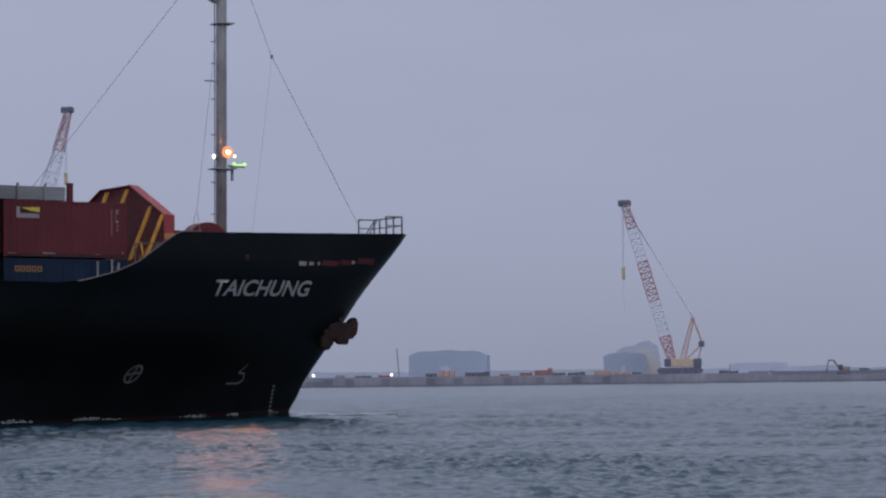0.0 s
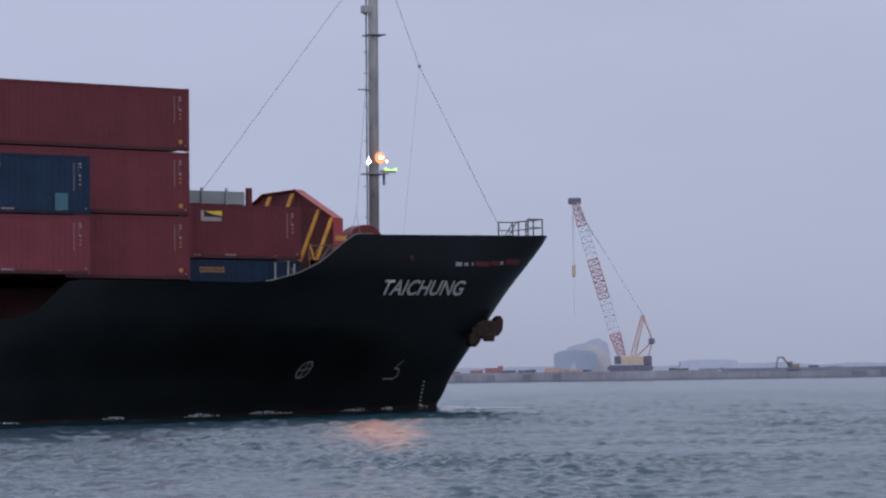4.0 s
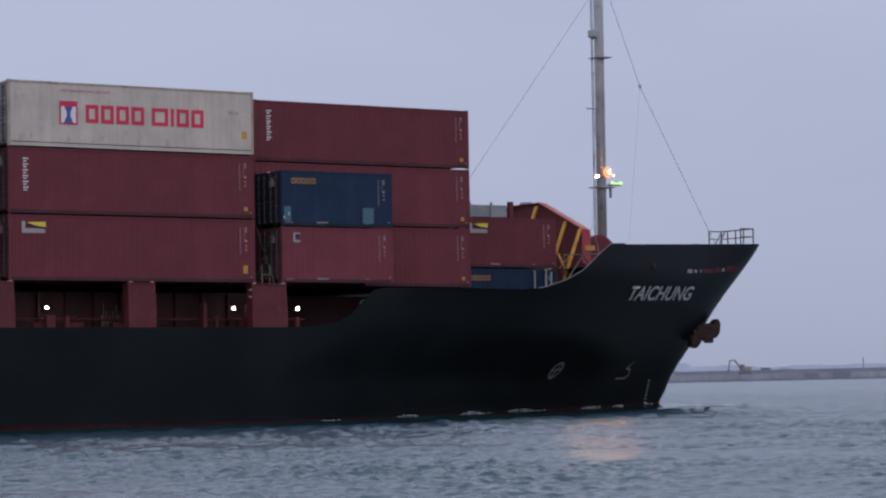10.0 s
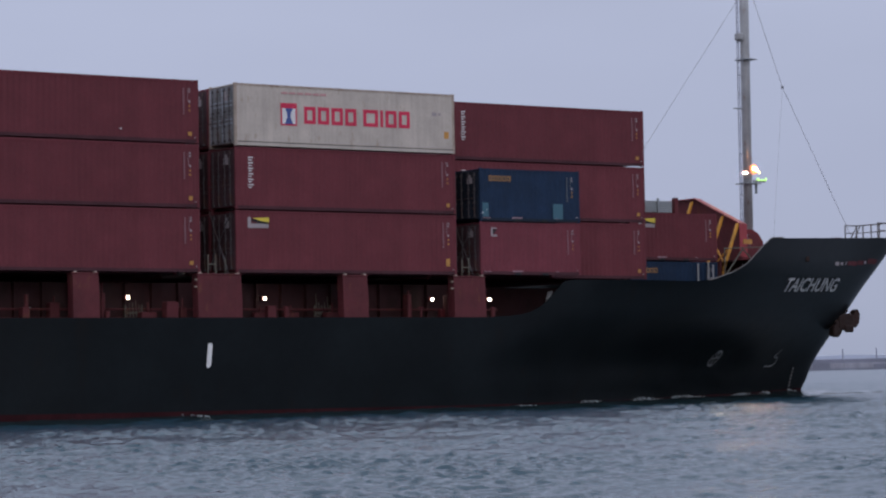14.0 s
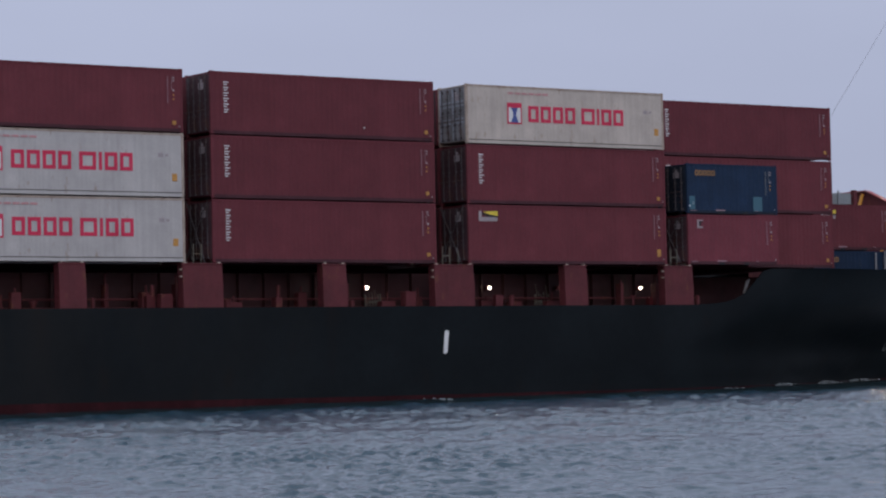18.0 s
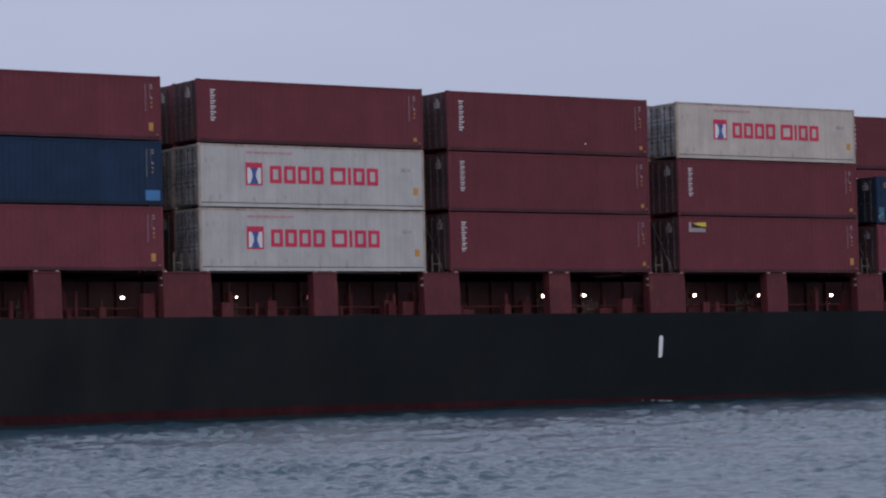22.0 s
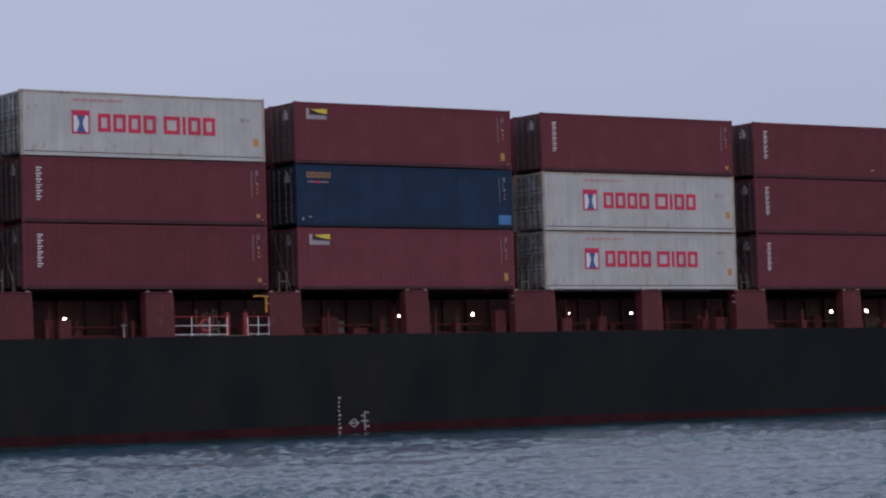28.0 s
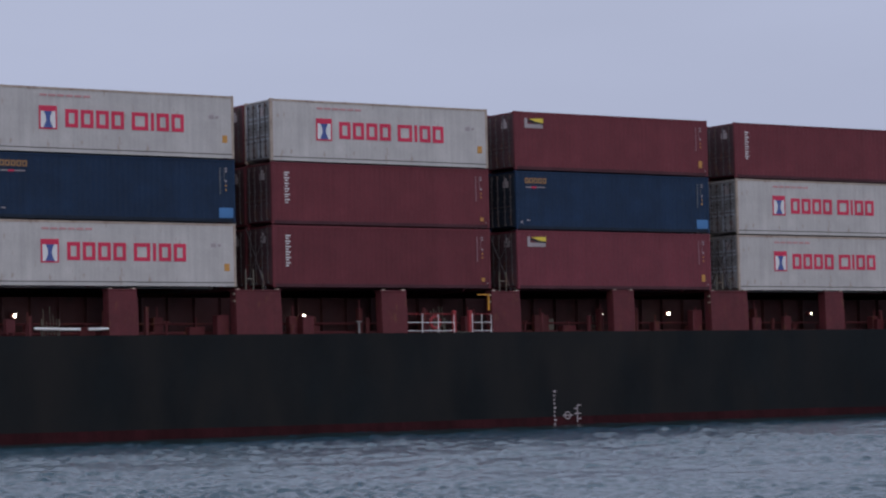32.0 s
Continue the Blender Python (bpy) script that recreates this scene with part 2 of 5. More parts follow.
GLOW_GREEN = mat("green sidelight glass", (0.55, 1.0, 0.28), 0.3, var=0, bump=0, emit=1.0)
GLOW_DECK = mat("white deck lamp glass", (1.0, 0.90, 0.72), 0.3, var=0, bump=0, emit=12.0)
GLOW_PIER = mat("white quay lamp glass", (1.0, 0.97, 0.92), 0.3, var=0, bump=0, emit=2.5)
FOAM = mat("white sea foam", (0.32, 0.355, 0.37), 0.7, var=0.2, scale=3, fine=20, bump=0.6)

WATER = bpy.data.materials.new("grey-blue harbour water")
WATER.use_nodes = True
n_, l_ = WATER.node_tree.nodes, WATER.node_tree.links
b_ = n_["Principled BSDF"]
b_.inputs["Base Color"].default_value = (0.015, 0.043, 0.062, 1)
b_.inputs["Roughness"].default_value = 0.21
b_.inputs["IOR"].default_value = 1.333
tc_ = n_.new("ShaderNodeTexCoord")
hs = []
for sc_, det_, st_ in ((2.2, 3, 0.022), (6.0, 3, 0.022)):
    nt_ = n_.new("ShaderNodeTexNoise")
    nt_.inputs["Scale"].default_value, nt_.inputs["Detail"].default_value = sc_, det_
    l_.new(tc_.outputs["Object"], nt_.inputs["Vector"])
    mm_ = n_.new("ShaderNodeMath")
    mm_.operation = "MULTIPLY"
    mm_.inputs[1].default_value = st_
    l_.new(nt_.outputs[0], mm_.inputs[0])
    hs.append(mm_.outputs[0])
ad_ = n_.new("ShaderNodeMath")
l_.new(hs[0], ad_.inputs[0])
l_.new(hs[1], ad_.inputs[1])
bp_ = n_.new("ShaderNodeBump")
bp_.inputs["Strength"].default_value, bp_.inputs["Distance"].default_value = 1.0, 1.0
l_.new(ad_.outputs[0], bp_.inputs["Height"])
l_.new(bp_.outputs[0], b_.inputs["Normal"])


CHURN = WATER.copy()      # broken water beside the hull, base darkened to stand for the hull's reflection
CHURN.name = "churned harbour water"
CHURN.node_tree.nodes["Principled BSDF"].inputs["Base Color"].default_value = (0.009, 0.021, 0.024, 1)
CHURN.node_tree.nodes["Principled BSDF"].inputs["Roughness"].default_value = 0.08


# ---- mesh helpers ----
def box(bm, x0, x1, y0, y1, z0, z1, bevel=0.0):
    vs = [bm.verts.new(p) for p in ((x0, y0, z0), (x1, y0, z0), (x1, y1, z0), (x0, y1, z0), (x0, y0, z1), (x1, y0, z1), (x1, y1, z1), (x0, y1, z1))]
    fs = [bm.faces.new([vs[i] for i in q]) for q in ((3, 2, 1, 0), (4, 5, 6, 7), (0, 1, 5, 4), (1, 2, 6, 5), (2, 3, 7, 6), (3, 0, 4, 7))]
    if bevel:
        bmesh.ops.bevel(bm, geom=list({e for f in fs for e in f.edges}), offset=bevel, segments=1, affect="EDGES")
    return vs


def rod(bm, a, b, r, seg=8, r2=None):
    a, b = Vector(a), Vector(b)
    d = b - a
    m = Matrix.Translation((a + b) / 2) @ d.to_track_quat("Z", "Y").to_matrix().to_4x4()
    bmesh.ops.create_cone(bm, cap_ends=True, segments=seg, radius1=r, radius2=r if r2 is None else r2, depth=d.length, matrix=m)


def prism(bm, outline, y0, y1):
    """An outline in x and z, given thickness from y0 to y1."""
    a = [bm.verts.new((x, y0, z)) for x, z in outline]
    b = [bm.verts.new((x, y1, z)) for x, z in outline]
    bm.faces.new(a)
    bm.faces.new(b[::-1])
    for i in range(len(a)):
        j = (i + 1) % len(a)
        bm.faces.new((a[j], a[i], b[i], b[j]))


def mesh_of(name, bm, material, smooth=False):
    bmesh.ops.recalc_face_normals(bm, faces=bm.faces)
    me = bpy.data.meshes.new(name)
    bm.to_mesh(me)
    bm.free()
    me.materials.append(material)
    if smooth:
        me.shade_smooth()
    return me


def part(name, bm, material, parent=None, label="", smooth=False, at=None):
    ob = new(name, bm if isinstance(bm, bpy.types.Mesh) else mesh_of(name, bm, material, smooth))
    if parent:
        ob.parent = parent
    if at is not None:
        ob.matrix_basis = at
    if label:
        tagged(ob, label)
    return ob


def boxes(*specs, bevel=0.0):
    bm = bmesh.new()
    for s in specs:
        box(bm, *s, bevel=bevel)
    return bm


def ball(r, u=12, v=8):
    bm = bmesh.new()
    bmesh.ops.create_uvsphere(bm, u_segments=u, v_segments=v, radius=r)
    return bm


def rods(*specs, seg=8):
    bm = bmesh.new()
    for s in specs:
        rod(bm, *s, seg=seg)
    return bm


ABOARD = []


def aboard(ob, x, y, z, rz=0):
    """A thing that rides on the ship, at a place in the ship's own space."""
    m = pose(x, y, z, 0, 0, rz)
    ABOARD.append((ob, m))
    return ob


YC = 13.60          # the ship's middle line, in from her side
HB = 13.74          # half her beam
KNUCKLE = 4.58      # height of the knuckle under the forward bulwark


def lerp_table(v, table):
    for (a, p), (b, q) in zip(table, table[1:]):
        if v <= b:
            k = max(0.0, (v - a) / (b - a))
            return p + (q - p) * k
    return table[-1][1]


def soft_table(v, table, r=0.5):
    """The table's value, rounded off at its corners."""
    return sum(lerp_table(v + r * k / 3, table) for k in (-3, -2, -1, 0, 1, 2, 3)) / 7


def stem(z):
    return soft_table(z, ((-2, 62.5), (0.5, 62.8), (1.5, 63.5), (2.0, 63.69), (3.0, 64.42), (4.0, 65.14), (5.0, 65.75), (6.0, 66.32), (7.0, 66.96), (8.0, 67.66), (9.0, 68.31), (9.68, 68.79), (11, 69.5)), 0.3)


def half_breadth(x, z):
    """Half the breadth of the hull at x along and z up: fine below, flared above."""
    run = stem(z) - x
    if run <= 0:
        return 0.0
    # hollow waterlines low down, full convex ones above the knuckle, a blunt round stem at the rail
    length = soft_table(z, ((-2, 36), (2.5, 34.5), (KNUCKLE, 31), (6.3, 30), (7.2, 28), (9.8, 29)))
    p = soft_table(z, ((6.5, 1.62), (9.8, 1.585)))
    k = soft_table(z, ((0.0, 0.13), (1.2, 0.22), (2.5, 0.42), (KNUCKLE, 0.78), (5.6, 0.92), (7.0, 1)))
    u = min(1.0, run / length)
    blunt = soft_table(z, ((0, 0.02), (1.2, 0.30), (2.5, 0.56), (4, 1.70), (5, 2.58), (6, 3.20), (7, 3.49), (8, 3.56), (9, 3.41), (9.7, 3.39)))
    ease = soft_table(z, ((6, 2.06), (7, 1.54), (8, 0.8), (9, 0.3)))
    round_ = blunt * math.sqrt(run / (run + ease)) * math.exp(-run / 6)
    return min(HB, HB * ((1 - k) * u * u * (3 - 2 * u) + k * (1 - (1 - u) ** p)) + (round_ if run < 30 else 0))


def sheer(x):
    """Height of the hull's upper edge along the ship."""
    return lerp_table(x, ((-74.0, 4.40), (-38.0, 4.49), (-26.0, 4.54), (0.0, 4.60), (31.0, 4.62), (32.6, 4.72), (33.6, 4.95), (34.3, 5.35), (34.9, 5.95), (35.3, 6.35), (35.9, 6.48), (45.2, 6.48), (46.5, 6.60), (48.16, 7.0), (49.4, 7.5), (50.2, 8.0), (51.0, 8.5), (51.75, 8.90), (52.0, 8.97), (68.8, 9.68)))


# ---- the ship ----
ship = tagged(new("container_ship"), "black-hulled container ship with red boot-top and loaded deck", "ship")
aboard(ship, 0, 0, 0)
AFT = -74.0


def boot_line(x):
    return lerp_table(x, ((-74, 0.22), (-35, 0.28), (-6, 0.46), (12, 0.38), (30, 0.36), (45, 0.42), (58, 0.58), (63, 0.80), (70, 0.9)))


def hull_sheet(z_low_fn, z_high_fn, rows):
    """One skin from the transom round the stem and back, as a grid."""
    xs_ = [AFT + (30.0 - AFT) * i / 26 for i in range(26)]
    fr = [1 - (1 - i / 90) ** 1.6 for i in range(91)]
    end = 68.8
    for _ in range(8):
        end = stem(z_high_fn(end))
    bm = bmesh.new()
    for sgn in (-1, 1):
        grid = []
        for i in range(26 + 91):
            col = []
            for k in range(rows + 1):
                w = k / rows
                xn = xs_[i] if i < 26 else 30 + fr[i - 26] * (end - 30)
                hi_ = z_high_fn(xn)
                top_ = stem(hi_) if i < 116 else end
                lo_ = z_low_fn(xn if i < 26 else 30 + (xn - 30) * (stem(0.5) - 30) / (top_ - 30))
                if hi_ < KNUCKLE:
                    z = lo_ + w * (hi_ - lo_)
                elif k <= rows - 11:
                    z = lo_ + k / (rows - 11) * (KNUCKLE - lo_)
                else:
                    z = KNUCKLE + (k - rows + 11) / 11 * (hi_ - KNUCKLE)
                x = xn
                if i >= 26:
                    x = min(stem(z), 30 + (xn - 30) * (stem(z) - 30) / (top_ - 30))
                col.append(bm.verts.new((x, YC + sgn * half_breadth(x, z), z)))
            grid.append(col)
        for a, b in zip(grid, grid[1:]):
            for k in range(rows):
                bm.faces.new((a[k], b[k], b[k + 1], a[k + 1]))
    bmesh.ops.remove_doubles(bm, verts=bm.verts, dist=0.001)
    return bm


def thick(ob, t, rim=True):
    md = ob.modifiers.new("plate", "SOLIDIFY")
    md.thickness, md.offset, md.use_rim = t, -1, rim
    return ob


hull = thick(part("hull", hull_sheet(boot_line, sheer, 27), HULL, ship, "black painted steel topsides with faint streaks", True), 0.08, False)
for e_ in hull.data.edges:
    if all(abs(hull.data.vertices[v].co.z - KNUCKLE) < 0.002 for v in e_.vertices):
        e_.use_edge_sharp = True
part("boot_top", hull_sheet(lambda x: -2.5, boot_line, 6), BOOT, ship, "dull red boot-top band at the waterline", True)
part("transom", boxes((AFT - 0.05, AFT + 0.05, YC - HB, YC + HB, -2.4, 4.6)), HULL, ship)
bm = bmesh.new()
for z_, xe in ((4.35, 52.0), (7.9, 69.0)):
    xs_ = [(AFT if z_ < 5 else 51.6) + i * ((xe) - (AFT if z_ < 5 else 51.6)) / 60 for i in range(61)]
    lo = [bm.verts.new((x, YC - max(0.02, half_breadth(x, z_) - 0.12), z_)) for x in xs_]
    hi = [bm.verts.new((x, YC + max(0.02, half_breadth(x, z_) - 0.12), z_)) for x in xs_]
    for i in range(60):
        bm.faces.new((lo[i], lo[i + 1], hi[i + 1], hi[i]))
part("deck", bm, DARK_RED, ship, "dark red painted steel deck")
# forecastle front bulkhead and the long hatch coaming
part("bulkhead", boxes((51.5, 51.6, YC - 6.5, YC + 6.5, 4.35, 7.9)), DARK_RED, ship)
part("hatch_coaming", boxes((AFT + 3, 31.2, 3.1, 2 * YC - 3.1, 4.36, 6.30), (31.2, 43.5, 5.7, 2 * YC - 5.7, 4.36, 6.28)), SHADED_COAMING, ship, "red hatch coaming along the side deck, shade painted in")

# bay edges along the ship: aft end and fore end
BAYS = {"a": 30.47, "b": 16.86, "c": 2.80, "d": -10.80, "e": -24.83, "f": -38.63, "g": -52.75}
L40, L20, W8, H95, H86 = 12.192, 6.058, 2.438, 2.896, 2.591
FLOOR, TIER, ROW = 6.65, 2.93, 2.50

def along(x):
    """Fittings of the side deck keep their place beside the bays."""
    return x + lerp_table(x, ((-55, 0.4), (-39, 0.34), (-25, 0.25), (-11, 0.27), (2.7, 0.11), (16, 0.0)))


# stanchions that carry the outer stacks
wide = ((-55.2, -52.9), (-40.95, -38.54), (-26.66, -24.95), (-12.95, -10.48), (1.12, 3.2), (14.84, 17.14), (28.88, 30.73))
narrow = ((-47.42, -45.97), (-33.04, -31.6), (-19.25, -17.92), (-5.07, -3.75), (8.55, 9.86), (22.59, 23.97))
wide, narrow = [[(along(a), along(b)) for a, b in rows_] for rows_ in (wide, narrow)]
for i, (a, b) in enumerate(wide + narrow):
    bm = bmesh.new()
    top = 6.55 if a > -20 else 6.47
    prism(bm, ((a + 0.02, 4.36), (b + 0.02, 4.36), (b, 5.6), (b - 0.05, top), (a - 0.02, top)), 0.0, 0.55)
    box(bm, a - 0.08, b - 0.04, -0.03, 0.6, top - 0.02, top + 0.06)
    bmesh.ops.bevel(bm, geom=bm.edges[:], offset=0.02, segments=1, affect="EDGES")
    st = part("stanchion", bm, DECK_RED, ship, "red box stanchion under the outer stack")
    for xx in (a + 0.12, b - 0.2):
        part("twistlock", boxes((xx - 0.07, xx + 0.07, 0.0, 0.2, top + 0.06, top + 0.12)), BEIGE, st)
    if b - a > 1.6:
        for zz in (5.98, 6.3):
            part("lashing_eye", boxes((a - 0.10, a + 0.0, 0.05, 0.2, zz, zz + 0.07)), BEIGE, st)
# the dark passage between: pipes, lockers, vents
rnd = random.Random(4)
for z, r in ((5.05, 0.05), (4.62, 0.08)):
    part("deck_pipe", rods(((AFT + 4, 2.3, z), (33, 2.3, z), r)), DARK_RED, ship)
for i in range(42):
    x = -54 + i * 2.08 + rnd.uniform(-0.5, 0.5)
    w, h = rnd.choice(((0.5, 1.0), (0.35, 0.75), (0.8, 0.55), (0.2, 1.4), (0.9, 1.1)))
    y = rnd.uniform(1.2, 2.4)
    bm = boxes((x, x + w, y, y + rnd.uniform(0.25, 0.5), 4.36, 4.36 + h), bevel=0.03)
    rod(bm, (x + w / 2, y + 0.15, 4.36 + h), (x + w / 2, y + 0.15, 4.36 + h + rnd.uniform(0.1, 0.5)), 0.05)
    part("deck_locker", bm, rnd.choice((DECK_RED, DARK_RED, DARK_RED, DARK_RED)), ship)
for x, h in ((-41.55, 1.05), (-37.0, 1.0), (-9.6, 0.9), (0.35, 0.9), (13.6, 1.0), (-13.6, 1.3)):
    part("vent_box", boxes((along(x), along(x) + 0.62, 0.7, 1.2, 4.36, 4.36 + h), bevel=0.04), DECK_RED, ship, "red vent box beside a stanchion")

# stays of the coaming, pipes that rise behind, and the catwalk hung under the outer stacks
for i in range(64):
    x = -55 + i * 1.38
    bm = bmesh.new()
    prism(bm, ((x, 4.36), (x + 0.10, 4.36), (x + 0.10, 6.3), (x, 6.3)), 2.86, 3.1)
    part("coaming_stay", bm, SHADED_COAMING, ship)
for i in range(26):
    x = -54 + i * 3.4 + rnd.uniform(-0.9, 0.9)
    y = rnd.uniform(0.9, 2.2)
    part("air_pipe", rods(((x, y, 4.36), (x, y, 4.36 + rnd.uniform(0.5, 1.5)), rnd.uniform(0.06, 0.14)), seg=10), rnd.choice((DECK_RED, DARK_RED, DARK_RED)), ship)

# small gear along the passage: valves, drip trays, hose boxes, lashing-bar racks
rnd = random.Random(21)
for i in range(34):
    x, y, z = -54 + i * 2.55 + rnd.uniform(-1, 1), rnd.uniform(0.7, 2.5), 4.36
    if i % 4 == 0:
        bm = rods(((x, y, z), (x, y, z + 0.75), 0.05), ((x - 0.16, y, z + 0.75), (x + 0.16, y, z + 0.75), 0.035), ((x, y - 0.16, z + 0.75), (x, y + 0.16, z + 0.75), 0.035))
        part("valve_stand", bm, rnd.choice((MAST, DECK_RED)), ship, "small valve stand with a hand wheel")
    elif i % 4 == 1:
        h = rnd.uniform(0.35, 0.7)
        bm = boxes((x, x + 0.45, y, y + 0.3, z + 0.25, z + 0.25 + h), (x + 0.05, x + 0.12, y, y + 0.1, z, z + 0.25), (x + 0.33, x + 0.40, y, y + 0.1, z, z + 0.25), bevel=0.02)
        part("hose_box", bm, rnd.choice((WINCH_RED, PALE_YELLOW, DECK_RED)), ship, "hose box on two short legs")
    elif i % 4 == 2:
        bm = boxes((x, x + 0.9, y, y + 0.08, z + 0.5, z + 0.56), (x, x + 0.06, y, y + 0.08, z, z + 0.9), (x + 0.84, x + 0.9, y, y + 0.08, z, z + 0.9))
        for k in range(5):
            rod(bm, (x + 0.12 + k * 0.16, y - 0.05, z + 0.02), (x + 0.12 + k * 0.16, y + 0.1, z + rnd.uniform(0.8, 1.5)), 0.018, 6)
        part("lashing_rack", bm, PALE_YELLOW, ship, "rack of worn lashing bars")
    else:
        bm = rods(((x, y, z), (x, y, z + 0.5), 0.13), ((x, y, z + 0.5), (x, y, z + 0.62), 0.2), seg=12)
        part("mushroom_vent", bm, DECK_RED, ship, "low red mushroom vent")

# deck lamps
LAMP = mesh_of("glass", ball(0.075), GLOW_DECK, True)
SMALL = mesh_of("glass", ball(0.045), GLOW_DECK, True)
for x, y, z, big in ((-50.75, 2.62, 5.46, 1), (-35.8, 2.62, 5.43, 1), (-17.97, 2.62, 5.5, 0), (-13.68, 2.62, 5.55, 1), (-7.75, 2.62, 5.57, 0), (-3.75, 2.62, 5.56, 0), (10.04, 2.62, 5.57, 1), (12.62, 2.62, 5.6, 1), (19.85, 2.62, 5.58, 1), (24.2, 2.62, 5.57, 0), (29.34, 2.62, 5.57, 1), (33.0, 2.95, 5.58, 1)):
    x = along(x)
    fit_ = part("deck_lamp", boxes((x - 0.12, x + 0.12, y + 0.1, y + 0.36, z - 0.1, z + 0.12), bevel=0.03), DARK_RED, ship)
    part("glass", LAMP if big == 1 else SMALL, None, fit_, "lit white lamp glass", at=pose(x, y, z))


# ---- writing and marks on the hull ----
def on_hull(x, z, out=0.03):
    return Vector((x, YC - half_breadth(x, z) - out, z))


def hull_patch(bm, corners, out=0.03):
    """A small painted patch that follows the hull: corners as x, z."""
    bm.faces.new([bm.verts.new(on_hull(x, z, out)) for x, z in corners])


def hull_bar(bm, a, b, w, out=0.03, steps=4):
    (x0, z0), (x1, z1) = a, b
    dx, dz = x1 - x0, z1 - z0
    k = math.hypot(dx, dz)
    nx, nz = -dz / k * w / 2, dx / k * w / 2
    for i in range(steps):
        p, q = i / steps, (i + 1) / steps
        hull_patch(bm, ((x0 + dx * p + nx, z0 + dz * p + nz), (x0 + dx * q + nx, z0 + dz * q + nz), (x0 + dx * q - nx, z0 + dz * q - nz), (x0 + dx * p - nx, z0 + dz * p - nz)), out)


txt = bpy.data.curves.new("ship_name", "FONT")
txt.body, txt.size, txt.offset = "TAICHUNG", 1.38, 0.028
txt_ob = bpy.data.objects.new("ship_name", txt)
scene.collection.objects.link(txt_ob)
bpy.context.view_layer.update()
name_me = bpy.data.meshes.new_from_object(txt_ob.evaluated_get(bpy.context.evaluated_depsgraph_get()))
bpy.data.objects.remove(txt_ob)
bm = bmesh.new()
bm.from_mesh(name_me)
bmesh.ops.triangulate(bm, faces=bm.faces)
bmesh.ops.subdivide_edges(bm, edges=[e for e in bm.edges if e.calc_length() > 0.3], cuts=2)
wmax = max(v.co.x for v in bm.verts)
for v in bm.verts:
    k = v.co.x / wmax
    v.co = on_hull(54.55 + 6.85 * k + 0.06 * v.co.y, 6.20 + 0.16 * k + v.co.y * 0.74, 0.09)
part("ship_name", bm, HULL_MARK, ship, "white painted letters TAICHUNG on the bow")
for x0, x1, z, hh, mt in ((60.2, 60.75, 7.88, 0.10, GREY_MARK), (60.95, 61.3, 7.90, 0.08, GREY_MARK), (61.6, 61.75, 7.93, 0.08, GREY_MARK), (63.3, 64.05, 8.05, 0.12, DECK_RED), (64.15, 64.4, 8.08, 0.08, GREY_MARK), (61.9, 63.2, 7.97, 0.12, DECK_RED), (64.6, 65.9, 8.17, 0.14, DECK_RED)):
    bm = bmesh.new()
    hull_patch(bm, ((x0, z - hh), (x1, z - hh), (x1, z + hh), (x0, z + hh)))
    part("bow_mark", bm, mt, ship, "small worn mark under the bow rail")
bm = bmesh.new()      # crossed circle
ring = 28
for i in range(ring):
    a, b = 2 * math.pi * i / ring, 2 * math.pi * (i + 1) / ring
    hull_patch(bm, [(51.75 + 0.52 * c * math.cos(t) + 0.12 * c * math.sin(t), 2.55 + 0.44 * c * math.sin(t)) for c, t in ((1, a), (1, b), (0.78, b), (0.78, a))], 0.09)
hull_bar(bm, (51.33, 2.52), (52.17, 2.63), 0.09, 0.09)
hull_bar(bm, (51.66, 2.2), (51.84, 2.93), 0.09, 0.09)
part("thruster_mark", bm, DULL_MARK, ship, "white crossed circle for the bow thruster")
bm = bmesh.new()      # bulb sign
for a, b in (((59.35, 3.05), (58.95, 2.62)), ((58.95, 2.62), (59.35, 2.6)), ((59.35, 2.6), (59.45, 2.3)), ((59.45, 2.3), (59.15, 2.1)), ((59.15, 2.1), (58.35, 2.1))):
    hull_bar(bm, (a[0] + 0.02, a[1]), (b[0] + 0.02, b[1]), 0.08, 0.08)
part("bulb_mark", bm, DULL_MARK, ship, "white bulbous bow sign")
bm = bmesh.new()
hull_patch(bm, [(15.13, 2.36), (15.25, 2.32), (15.37, 2.42), (15.47, 3.38), (15.36, 3.47), (15.23, 3.40)])
part("tug_mark", bm, WHITE_MARK, ship, "white tug push mark")


def draught(x, z, w, paint=GREY_MARK):
    x = along(x)
    bm = bmesh.new()
    hull_patch(bm, ((x, z), (x + w, z), (x + w + 0.02, z + 0.1), (x + 0.02, z + 0.1)))
    part("draught_mark", bm, paint, ship)


for i in range(9):
    draught(-23.25, -0.05 + i * 0.2, 0.16 if i in (1, 4, 8) else 0.09)
for i in range(8):
    draught(61.6, 0.5 + i * 0.2, 0.14, DIM_MARK)
bm = bmesh.new()
for i in range(16):
    a, b = 2 * math.pi * i / 16, 2 * math.pi * (i + 1) / 16
    hull_patch(bm, [(-22.15 + 0.2 * c * math.cos(t), 0.42 + 0.2 * c * math.sin(t)) for c, t in ((1, a), (1, b), (0.7, b), (0.7, a))])
part("load_line_mark", bm, GREY_MARK, ship, "white load line ring")
bm = bmesh.new()
for a, b in (((-22.65, 0.42), (-22.05, 0.42)), ((-21.75, 0.05), (-21.75, 0.95)), ((-21.95, 0.75), (-21.75, 0.75)), ((-21.75, 0.9), (-21.5, 0.9)), ((-21.95, 0.5), (-21.55, 0.5)), ((-21.75, 0.25), (-21.5, 0.25))):
    hull_bar(bm, (a[0] + 0.2, a[1]), (b[0] + 0.2, b[1]), 0.06)
